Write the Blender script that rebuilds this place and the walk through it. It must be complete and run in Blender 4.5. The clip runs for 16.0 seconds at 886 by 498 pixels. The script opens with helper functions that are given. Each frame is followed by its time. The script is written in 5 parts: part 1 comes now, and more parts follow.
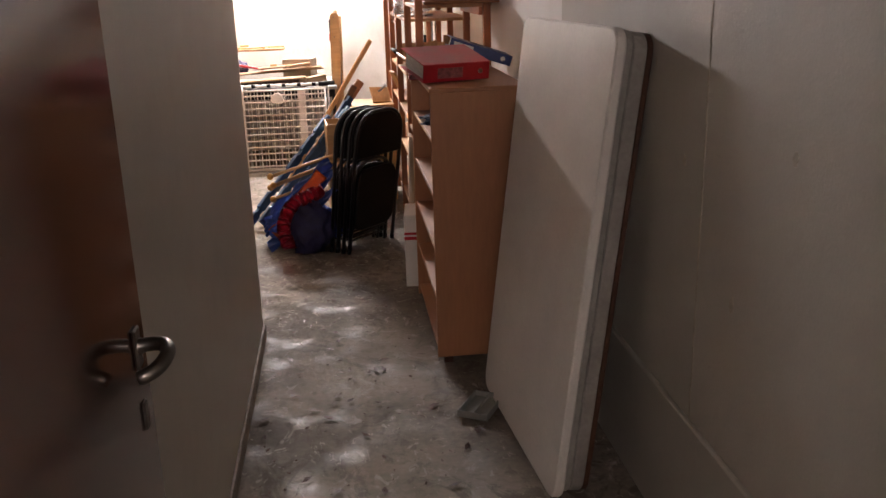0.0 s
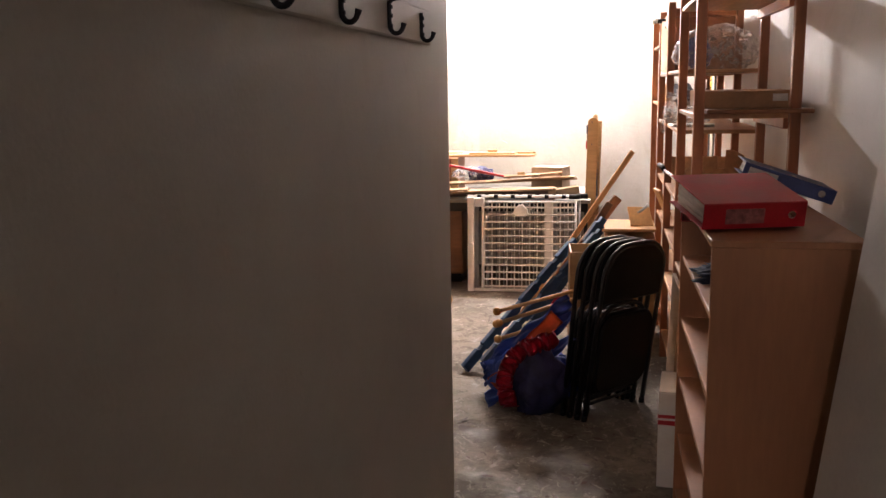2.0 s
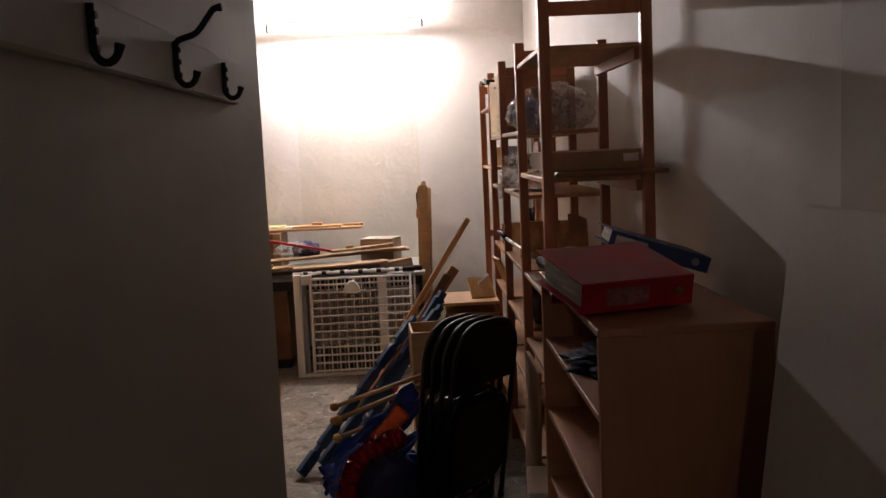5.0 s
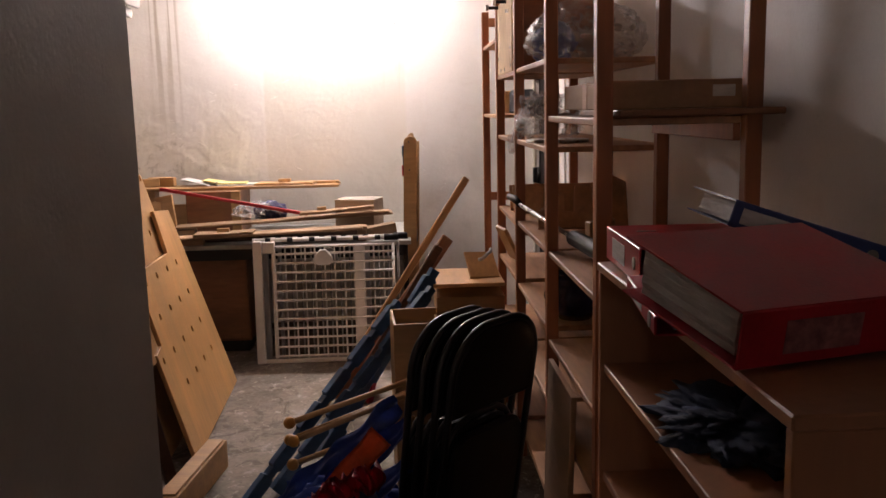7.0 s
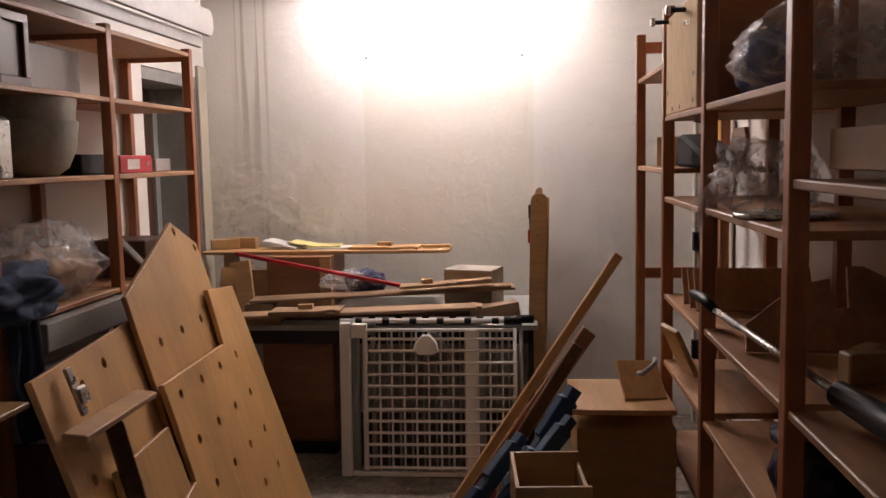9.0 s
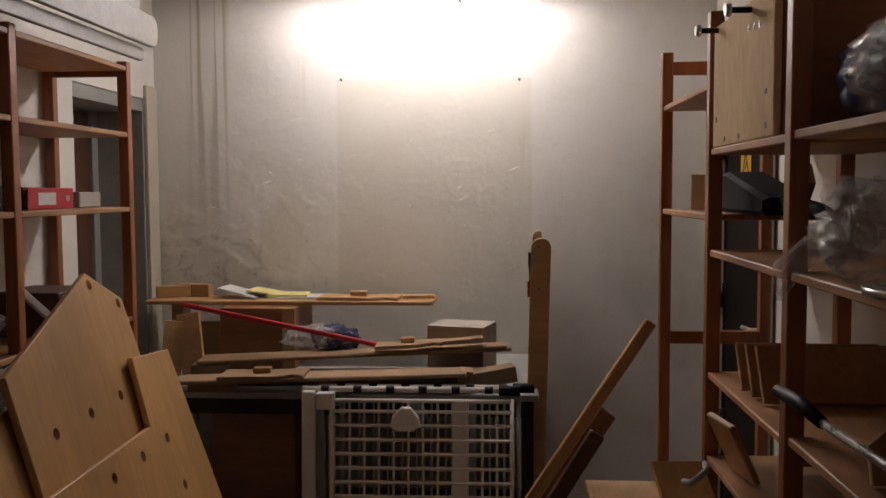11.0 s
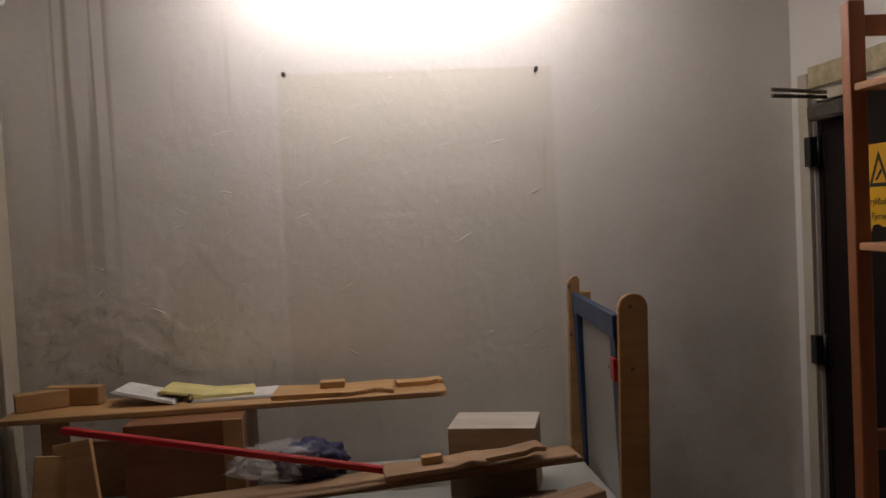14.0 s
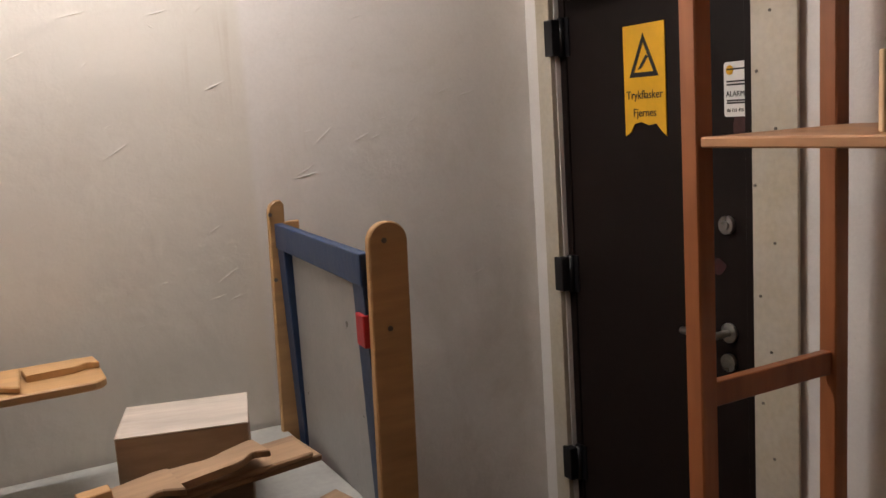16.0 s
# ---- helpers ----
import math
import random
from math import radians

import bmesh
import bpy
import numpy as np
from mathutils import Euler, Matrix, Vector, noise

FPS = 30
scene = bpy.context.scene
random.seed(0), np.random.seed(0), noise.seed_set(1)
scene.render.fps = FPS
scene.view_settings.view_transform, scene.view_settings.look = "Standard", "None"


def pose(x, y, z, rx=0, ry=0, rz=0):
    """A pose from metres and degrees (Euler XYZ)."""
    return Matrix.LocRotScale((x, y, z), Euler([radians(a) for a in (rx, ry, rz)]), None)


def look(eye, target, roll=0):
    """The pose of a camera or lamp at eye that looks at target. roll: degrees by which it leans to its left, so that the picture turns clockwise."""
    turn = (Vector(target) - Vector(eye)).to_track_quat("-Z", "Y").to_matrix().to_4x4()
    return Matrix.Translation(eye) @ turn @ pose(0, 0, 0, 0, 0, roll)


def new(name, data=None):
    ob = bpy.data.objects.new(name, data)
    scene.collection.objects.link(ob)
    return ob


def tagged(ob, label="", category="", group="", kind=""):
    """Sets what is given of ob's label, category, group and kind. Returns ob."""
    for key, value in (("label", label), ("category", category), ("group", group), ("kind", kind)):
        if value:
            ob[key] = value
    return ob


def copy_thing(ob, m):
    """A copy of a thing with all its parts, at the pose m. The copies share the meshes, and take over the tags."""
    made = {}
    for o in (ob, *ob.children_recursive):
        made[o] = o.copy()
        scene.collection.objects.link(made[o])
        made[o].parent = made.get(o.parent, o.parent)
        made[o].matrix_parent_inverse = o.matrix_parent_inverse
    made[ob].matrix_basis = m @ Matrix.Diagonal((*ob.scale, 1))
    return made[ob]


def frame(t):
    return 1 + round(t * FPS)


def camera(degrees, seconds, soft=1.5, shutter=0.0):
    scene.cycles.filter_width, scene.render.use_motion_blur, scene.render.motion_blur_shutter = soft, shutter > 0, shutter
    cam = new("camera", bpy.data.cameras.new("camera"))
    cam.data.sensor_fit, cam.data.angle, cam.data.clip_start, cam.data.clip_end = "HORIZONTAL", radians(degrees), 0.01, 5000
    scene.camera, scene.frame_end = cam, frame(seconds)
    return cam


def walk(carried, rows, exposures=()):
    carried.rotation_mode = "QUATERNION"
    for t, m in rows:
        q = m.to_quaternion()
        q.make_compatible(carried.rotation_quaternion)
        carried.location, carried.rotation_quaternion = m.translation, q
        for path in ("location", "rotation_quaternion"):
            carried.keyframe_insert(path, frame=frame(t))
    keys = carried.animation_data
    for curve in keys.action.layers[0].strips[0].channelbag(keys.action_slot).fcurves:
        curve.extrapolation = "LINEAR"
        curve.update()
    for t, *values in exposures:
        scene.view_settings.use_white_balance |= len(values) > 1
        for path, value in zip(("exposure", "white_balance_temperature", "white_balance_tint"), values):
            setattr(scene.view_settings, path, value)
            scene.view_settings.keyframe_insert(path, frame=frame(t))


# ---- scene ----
cam = camera(53.1, 16.0)
PATH = [
    (0, (0.102, -1.431, 1.704), (0.314, 0.47, 1.12), -1.7),
    (0.5, (0.101, -1.214, 1.685), (0.199, 0.711, 1.148), 0.5),
    (1, (0.11, -0.975, 1.694), (0.207, 0.951, 1.164), -0.2),
    (1.5, (0.206, -0.538, 1.67), (0.176, 1.396, 1.162), -0.3),
    (2, (0.172, -0.225, 1.701), (-0.176, 1.711, 1.339), -1.0),
    (2.5, (0.061, -0.052, 1.757), (-0.559, 1.847, 1.662), -2.9),
    (3, (0.022, 0.002, 1.785), (-0.645, 1.887, 1.841), -2.0),
    (3.5, (0.049, 0.022, 1.789), (-0.577, 1.92, 1.874), -1.8),
    (4, (0.078, 0.056, 1.779), (-0.304, 2.019, 1.824), -2.6),
    (4.5, (0.077, 0.132, 1.746), (-0.011, 2.127, 1.649), -3.3),
    (4.7, (0.088, 0.196, 1.725), (0.112, 2.187, 1.543), -3.3),
    (7, (0.067, 1.409, 1.600), (0.147, 3.382, 1.286), -1.3),
    (7.5, (0.126, 1.842, 1.605), (0.003, 3.809, 1.26), -1.6),
    (8, (0.094, 2.111, 1.595), (-0.041, 4.084, 1.295), -1.4),
    (8.2, (0.067, 2.239, 1.611), (-0.01, 4.219, 1.341), -1.3),
    (10.3, (0.002, 3.057, 1.637), (-0.41, 5.006, 1.46), -0.7),
    (10.5, (-0.036, 3.129, 1.645), (-0.316, 5.102, 1.47), -1.1),
    (11, (-0.053, 3.351, 1.636), (-0.193, 5.341, 1.504), -0.3),
    (11.5, (-0.038, 3.638, 1.657), (-0.286, 5.623, 1.632), -0.8),
    (12, (-0.191, 3.88, 1.634), (-0.367, 5.872, 1.59), -0.5),
    (12.3, (-0.284, 4.021, 1.637), (-0.391, 6.016, 1.545), -0.9),
    (12.5, (-0.329, 4.112, 1.645), (-0.428, 6.105, 1.514), -0.4),
    (13, (-0.373, 4.363, 1.639), (-0.579, 6.348, 1.506), -0.8),
    (13.5, (-0.474, 4.561, 1.644), (-0.598, 6.555, 1.567), -2.1),
    (14, (-0.678, 4.745, 1.687), (-0.494, 6.735, 1.605), -2.9),
    (14.5, (-0.66, 4.978, 1.64), (-0.27, 6.934, 1.498), -2.5),
    (15, (-0.606, 5.204, 1.652), (-0.025, 7.102, 1.412), -2.4),
    (15.5, (-0.624, 5.368, 1.631), (-0.015, 7.251, 1.346), -2.7),
    (16, (-0.642, 5.625, 1.631), (0.286, 7.372, 1.332), -3.7),
]
LAMP = 140.0
HALL = 19.0
EXPOSURES = [(0, 2.95, 6350, 12), (1.0, 3.1, 6350, 12), (1.5, 3.1, 6400, 12), (2.0, 2.55, 6500, 13), (2.5, 1.65, 6500, 13), (3.5, 1.45, 6500, 13), (4.5, 0.95, 6500, 13),
             (7.0, 1.15, 6600, 18), (8.0, 1.1, 6600, 18), (10.3, -0.25, 6500, 11), (11.0, -0.3, 6500, 10), (11.5, -0.9, 6500, 10), (12.5, -1.05, 6500, 10),
             (13.5, -0.95, 6500, 10), (14.0, -0.92, 6500, 10), (14.5, -0.8, 6500, 10), (15.5, -0.1, 6500, 10), (16.0, 0.15, 6500, 10)]
walk(cam, [(t, look(eye, target, roll)) for t, eye, target, roll in PATH], EXPOSURES)

# ---- world and light ----
world = bpy.data.worlds.new("world")
scene.world = world
world.use_nodes = True
world.node_tree.nodes["Background"].inputs["Color"].default_value = (0.02, 0.02, 0.025, 1)
world.node_tree.nodes["Background"].inputs["Strength"].default_value = 0.2


# ---- materials ----
def material(name, color, rough=0.6, var=0.15, scale=6.0, stretch=(1, 1, 1), bump=0.2, bump_scale=60.0, metal=0.0,
             color2=None, blotch=0.5, spec=0.5, coat=0.0, island=0.0):
    """Base colour broken by large blotches and fine grain, with fine relief."""
    m = bpy.data.materials.new(name)
    m.use_nodes = True
    nt = m.node_tree
    p = nt.nodes["Principled BSDF"]
    tc = nt.nodes.new("ShaderNodeTexCoord")
    mp = nt.nodes.new("ShaderNodeMapping")
    mp.inputs["Scale"].default_value = stretch
    nt.links.new(tc.outputs["Object"], mp.inputs["Vector"])
    info = nt.nodes.new("ShaderNodeObjectInfo")
    shift = nt.nodes.new("ShaderNodeVectorMath")
    shift.operation = "MULTIPLY_ADD"
    shift.inputs[1].default_value = (7.3, 3.1, 5.7)
    nt.links.new(info.outputs["Random"], shift.inputs[0])
    nt.links.new(mp.outputs["Vector"], shift.inputs[2])
    big = nt.nodes.new("ShaderNodeTexNoise")
    big.inputs["Scale"].default_value = scale
    big.inputs["Detail"].default_value = 5
    big.inputs["Roughness"].default_value = 0.6
    fine = nt.nodes.new("ShaderNodeTexNoise")
    fine.inputs["Scale"].default_value = bump_scale
    fine.inputs["Detail"].default_value = 6
    for n in (big, fine):
        nt.links.new(shift.outputs[0], n.inputs["Vector"])
    ramp = nt.nodes.new("ShaderNodeValToRGB")
    c = Vector(color)
    c2 = Vector(color2) if color2 else c * (1 - var * 1.6)
    ramp.color_ramp.elements[0].position, ramp.color_ramp.elements[1].position = 0.5 - 0.28 * blotch - 0.05, 0.5 + 0.28 * blotch
    ramp.color_ramp.elements[0].color = (*c2, 1)
    ramp.color_ramp.elements[1].color = (*(c * (1 + var * 0.4)), 1)
    nt.links.new(big.outputs["Fac"], ramp.inputs["Fac"])
    mix = nt.nodes.new("ShaderNodeMix")
    mix.data_type, mix.blend_type = "RGBA", "MULTIPLY"
    mix.inputs[0].default_value = min(1.0, var * 3)
    gr = nt.nodes.new("ShaderNodeValToRGB")
    gr.color_ramp.elements[0].position, gr.color_ramp.elements[1].position = 0.3, 0.65
    gr.color_ramp.elements[0].color = (0.72, 0.72, 0.72, 1)
    nt.links.new(fine.outputs["Fac"], gr.inputs["Fac"])
    nt.links.new(ramp.outputs["Color"], mix.inputs[6])
    nt.links.new(gr.outputs["Color"], mix.inputs[7])
    out = mix.outputs[2]
    if island:
        hsv = nt.nodes.new("ShaderNodeHueSaturation")
        mr = nt.nodes.new("ShaderNodeMapRange")
        mr.inputs["To Min"].default_value, mr.inputs["To Max"].default_value = 1 - island, 1 + island
        nt.links.new(info.outputs["Random"], mr.inputs["Value"])
        nt.links.new(mr.outputs["Result"], hsv.inputs["Value"])
        nt.links.new(out, hsv.inputs["Color"])
        out = hsv.outputs["Color"]
    nt.links.new(out, p.inputs["Base Color"])
    rr = nt.nodes.new("ShaderNodeMapRange")
    rr.inputs["To Min"].default_value, rr.inputs["To Max"].default_value = max(0.03, rough - 0.1), min(1.0, rough + 0.12)
    nt.links.new(big.outputs["Fac"], rr.inputs["Value"])
    nt.links.new(rr.outputs["Result"], p.inputs["Roughness"])
    p.inputs["Metallic"].default_value = metal
    p.inputs["Specular IOR Level"].default_value = spec
    p.inputs["Coat Weight"].default_value = coat
    p.inputs["Coat Roughness"].default_value = 0.12
    if bump:
        bp = nt.nodes.new("ShaderNodeBump")
        bp.inputs["Strength"].default_value = bump
        bp.inputs["Distance"].default_value = 0.004
        nt.links.new(fine.outputs["Fac"], bp.inputs["Height"])
        nt.links.new(bp.outputs["Normal"], p.inputs["Normal"])
    return m


def plaster_material(name, color, stain, rough=0.7, amount=0.5):
    """Old painted plaster: rolled-on relief, smears, damp patches and scratches."""
    m = material(name, color, rough, 0.05, 1.3, (1, 1, 1), 0.16, 110.0)
    nt = m.node_tree
    p = nt.nodes["Principled BSDF"]
    tc = nt.nodes["Texture Coordinate"]
    base = p.inputs["Base Color"].links[0].from_socket
    damp = nt.nodes.new("ShaderNodeTexNoise")
    damp.inputs["Scale"].default_value, damp.inputs["Detail"].default_value, damp.inputs["Roughness"].default_value = 2.3, 9, 0.7
    nt.links.new(tc.outputs["Object"], damp.inputs["Vector"])
    rd = nt.nodes.new("ShaderNodeValToRGB")
    rd.color_ramp.elements[0].position, rd.color_ramp.elements[1].position = 0.52, 0.78
    damp.inputs["Distortion"].default_value = 1.5
    nt.links.new(damp.outputs["Fac"], rd.inputs["Fac"])
    mul = nt.nodes.new("ShaderNodeMath")
    mul.operation = "MULTIPLY"
    mul.inputs[1].default_value = amount
    nt.links.new(rd.outputs["Color"], mul.inputs[0])
    mix = nt.nodes.new("ShaderNodeMix")
    mix.data_type = "RGBA"
    nt.links.new(mul.outputs[0], mix.inputs[0])
    nt.links.new(base, mix.inputs[6])
    mix.inputs[7].default_value = (*stain, 1)
    # dark crumbs and dirt freckles
    fr = nt.nodes.new("ShaderNodeTexNoise")
    fr.inputs["Scale"].default_value, fr.inputs["Detail"].default_value, fr.inputs["Roughness"].default_value = 17, 8, 0.72
    nt.links.new(tc.outputs["Object"], fr.inputs["Vector"])
    fm = nt.nodes.new("ShaderNodeMapRange")
    fm.inputs["From Min"].default_value, fm.inputs["From Max"].default_value, fm.inputs["To Max"].default_value = 0.64, 0.76, 0.45
    nt.links.new(fr.outputs["Fac"], fm.inputs["Value"])
    mix2 = nt.nodes.new("ShaderNodeMix")
    mix2.data_type = "RGBA"
    nt.links.new(fm.outputs["Result"], mix2.inputs[0])
    nt.links.new(mix.outputs[2], mix2.inputs[6])
    mix2.inputs[7].default_value = (*(Vector(stain) * 0.6), 1)
    nt.links.new(mix2.outputs[2], p.inputs["Base Color"])
    # trowel ridges
    lump = nt.nodes.new("ShaderNodeTexNoise")
    lump.inputs["Scale"].default_value, lump.inputs["Detail"].default_value, lump.inputs["Distortion"].default_value = 5.0, 9, 0.5
    nt.links.new(tc.outputs["Object"], lump.inputs["Vector"])
    bump = nt.nodes.new("ShaderNodeBump")
    bump.inputs["Strength"].default_value, bump.inputs["Distance"].default_value = 0.28, 0.012
    nt.links.new(lump.outputs["Fac"], bump.inputs["Height"])
    # brush and roller marks
    mp = nt.nodes.new("ShaderNodeMapping")
    mp.inputs["Scale"].default_value = (1, 1, 1.7)
    mp.inputs["Rotation"].default_value = (0.3, 0.35, 0.2)
    nt.links.new(tc.outputs["Object"], mp.inputs["Vector"])
    brush = nt.nodes.new("ShaderNodeTexNoise")
    brush.inputs["Scale"].default_value, brush.inputs["Detail"].default_value, brush.inputs["Roughness"].default_value, brush.inputs["Distortion"].default_value = 6.0, 10, 0.58, 0.6
    nt.links.new(mp.outputs["Vector"], brush.inputs["Vector"])
    bump2 = nt.nodes.new("ShaderNodeBump")
    bump2.inputs["Strength"].default_value, bump2.inputs["Distance"].default_value = 0.16, 0.008
    nt.links.new(brush.outputs["Fac"], bump2.inputs["Height"])
    nt.links.new(bump.outputs["Normal"], bump2.inputs["Normal"])
    old = p.inputs["Normal"].links[0].from_node
    nt.links.new(bump2.outputs["Normal"], old.inputs["Normal"])
    return m


def clear_plastic(name, tint=(0.9, 0.9, 0.92), alpha=0.35, rough=0.15, scale=16, crease=0.6):
    """Crumpled film: glossy skin that lets most of the light past."""
    m = bpy.data.materials.new(name)
    m.use_nodes = True
    nt = m.node_tree
    p = nt.nodes["Principled BSDF"]
    p.inputs["Base Color"].default_value = (*tint, 1)
    p.inputs["Roughness"].default_value = rough
    p.inputs["Specular IOR Level"].default_value = 0.8
    tc = nt.nodes.new("ShaderNodeTexCoord")
    n = nt.nodes.new("ShaderNodeTexNoise")
    n.inputs["Scale"].default_value, n.inputs["Detail"].default_value, n.inputs["Distortion"].default_value = scale, 6, 1.5
    nt.links.new(tc.outputs["Object"], n.inputs["Vector"])
    r = nt.nodes.new("ShaderNodeMapRange")
    r.inputs["From Min"].default_value, r.inputs["From Max"].default_value = 0.35, 0.7
    r.inputs["To Min"].default_value, r.inputs["To Max"].default_value = alpha * 0.5, min(1, alpha * 1.7)
    nt.links.new(n.outputs["Fac"], r.inputs["Value"])
    nt.links.new(r.outputs["Result"], p.inputs["Alpha"])
    b = nt.nodes.new("ShaderNodeBump")
    b.inputs["Strength"].default_value, b.inputs["Distance"].default_value = crease, 0.02
    nt.links.new(n.outputs["Fac"], b.inputs["Height"])
    nt.links.new(b.outputs["Normal"], p.inputs["Normal"])
    return m


def glow(name, color, strength):
    m = bpy.data.materials.new(name)
    m.use_nodes = True
    p = m.node_tree.nodes["Principled BSDF"]
    p.inputs["Base Color"].default_value = (0.9, 0.9, 0.9, 1)
    p.inputs["Emission Color"].default_value = (*color, 1)
    p.inputs["Emission Strength"].default_value = strength
    return m


def floor_material():
    """Bare concrete: worn pale zones, dark damp patches with more gloss, scuffs and grit."""
    m = material("concrete", (0.30, 0.258, 0.21), 0.5, 0.35, 1.6, bump=0.5, bump_scale=42, color2=(0.085, 0.066, 0.05), blotch=0.62)
    nt = m.node_tree
    p = nt.nodes["Principled BSDF"]
    tc = nt.nodes["Texture Coordinate"]
    prev = p.inputs["Base Color"].links[0].from_socket
    layers = ((4.2, 0.52, 0.60, (0.10, 0.078, 0.058), 9.0, 0.75, 2.5), (7.5, 0.57, 0.66, (0.42, 0.375, 0.32), 0.0, 0.75, 2.0),
              (19.0, 0.60, 0.64, (0.5, 0.45, 0.39), 2.0, 0.6, 1.0), (27.0, 0.63, 0.69, (0.05, 0.036, 0.026), 4.0, 0.85, 0.6))
    for scale, lo, hi, col, seed, most, warp in layers:
        mp = nt.nodes.new("ShaderNodeMapping")
        mp.inputs["Location"].default_value = (seed, seed * 2, 0)
        mp.inputs["Scale"].default_value = (1, 0.7, 1)
        nt.links.new(tc.outputs["Object"], mp.inputs["Vector"])
        n = nt.nodes.new("ShaderNodeTexNoise")
        n.inputs["Scale"].default_value, n.inputs["Detail"].default_value, n.inputs["Roughness"].default_value = scale, 9, 0.68
        n.inputs["Distortion"].default_value = warp
        nt.links.new(mp.outputs["Vector"], n.inputs["Vector"])
        r = nt.nodes.new("ShaderNodeMapRange")
        r.inputs["From Min"].default_value, r.inputs["From Max"].default_value = lo, hi
        r.inputs["To Max"].default_value = most
        nt.links.new(n.outputs["Fac"], r.inputs["Value"])
        mix = nt.nodes.new("ShaderNodeMix")
        mix.data_type = "RGBA"
        nt.links.new(r.outputs["Result"], mix.inputs[0])
        nt.links.new(prev, mix.inputs[6])
        mix.inputs[7].default_value = (*col, 1)
        prev = mix.outputs[2]
    nt.links.new(prev, p.inputs["Base Color"])
    # trowelled spots shine more
    sh = nt.nodes.new("ShaderNodeTexNoise")
    sh.inputs["Scale"].default_value, sh.inputs["Detail"].default_value = 5.0, 7
    nt.links.new(tc.outputs["Object"], sh.inputs["Vector"])
    rr = nt.nodes.new("ShaderNodeMapRange")
    rr.inputs["From Min"].default_value, rr.inputs["From Max"].default_value = 0.50, 0.70
    rr.inputs["To Min"].default_value, rr.inputs["To Max"].default_value = 0.85, 0.46
    nt.links.new(sh.outputs["Fac"], rr.inputs["Value"])
    nt.links.new(rr.outputs["Result"], p.inputs["Roughness"])
    p.inputs["Specular IOR Level"].default_value = 0.35
    return m


M_wall = plaster_material("painted_plaster", (0.79, 0.762, 0.715), (0.60, 0.555, 0.475), 0.62, 0.45)
M_corr = plaster_material("corridor_paint", (0.56, 0.52, 0.465), (0.42, 0.38, 0.32), 0.6, 0.35)
M_olive = plaster_material("grey_olive_paint", (0.53, 0.495, 0.425), (0.40, 0.36, 0.295), 0.6, 0.5)
M_floor = floor_material()
M_ceil = material("wood_wool_board", (0.72, 0.665, 0.59), 0.9, 0.35, 9, (1, 1, 1), 1.0, 38, color2=(0.38, 0.33, 0.27), blotch=0.5)
M_beam = plaster_material("beam_paint", (0.80, 0.77, 0.72), (0.62, 0.58, 0.52), 0.6, 0.3)
M_head = material("grey_green_paint", (0.25, 0.26, 0.23), 0.55, 0.15, 3)
M_shelfwood = material("stained_pine", (0.42, 0.145, 0.052), 0.42, 0.25, 3.5, (1, 1, 0.12), 0.12, 40, island=0.18)
M_shelfedge = material("pale_pine_board", (0.52, 0.27, 0.125), 0.5, 0.22, 5, (1, 0.15, 1), 0.12, 40, island=0.12)
M_birch = material("worn_birch_face", (0.78, 0.58, 0.34), 0.8, 0.16, 3, (1, 1, 0.35), 0.08, 50, color2=(0.62, 0.43, 0.23), spec=0.2)
M_ply = material("birch_plywood", (0.64, 0.36, 0.14), 0.42, 0.16, 4, (1, 0.15, 1), 0.08, 50, island=0.12)
M_plydk = material("beech_wood", (0.52, 0.305, 0.13), 0.45, 0.2, 5, (0.15, 1, 1), 0.1, 50, island=0.15)
M_oldwood = material("old_teak_veneer", (0.30, 0.13, 0.055), 0.5, 0.25, 4, (0.2, 1, 1), 0.1, 50)
M_darkwood = material("dark_wood", (0.105, 0.045, 0.025), 0.45, 0.3, 5, (1, 1, 0.1), 0.1, 50)
M_gloss = material("lacquered_mahogany", (0.10, 0.034, 0.022), 0.14, 0.35, 3, (1, 1, 0.08), 0.03, 60, coat=0.9)
M_case = material("beech_laminate", (0.48, 0.215, 0.10), 0.45, 0.12, 4, (1, 1, 0.15), 0.06, 60)
M_white = material("white_laminate", (0.84, 0.80, 0.745), 0.4, 0.06, 3, bump=0.05)
M_edge = material("grey_edge_band", (0.36, 0.34, 0.31), 0.55, 0.15, 8)
M_red = material("red_binder_card", (0.52, 0.014, 0.026), 0.38, 0.15, 7, bump=0.08, bump_scale=150)
M_labelred = material("faded_red_label", (0.42, 0.16, 0.15), 0.6, 0.3, 30, bump=0.1)
M_blue = material("blue_binder_card", (0.035, 0.06, 0.22), 0.4, 0.15, 7, bump=0.08)
M_paper = material("paper", (0.72, 0.70, 0.66), 0.8, 0.12, 20, (1, 1, 6), 0.2, 120)
M_yellow = material("yellow_paper", (0.74, 0.66, 0.28), 0.8, 0.12, 12)
M_black = material("black_vinyl", (0.004, 0.004, 0.005), 0.46, 0.2, 6, bump=0.1, bump_scale=200, spec=0.25)
M_blackmetal = material("black_enamel_tube", (0.005, 0.005, 0.006), 0.42, 0.1, 6)
M_hook = material("black_iron", (0.012, 0.012, 0.016), 0.6, 0.15, 30)
M_steel = material("steel", (0.55, 0.54, 0.52), 0.28, 0.1, 20, metal=1.0)
M_oldsteel = material("tarnished_steel", (0.22, 0.2, 0.18), 0.35, 0.2, 20, metal=1.0)
M_gate = material("white_enamel", (0.80, 0.785, 0.75), 0.35, 0.05, 8, bump=0.03)
M_gategrey = material("grey_plastic", (0.42, 0.42, 0.41), 0.5, 0.08, 8)
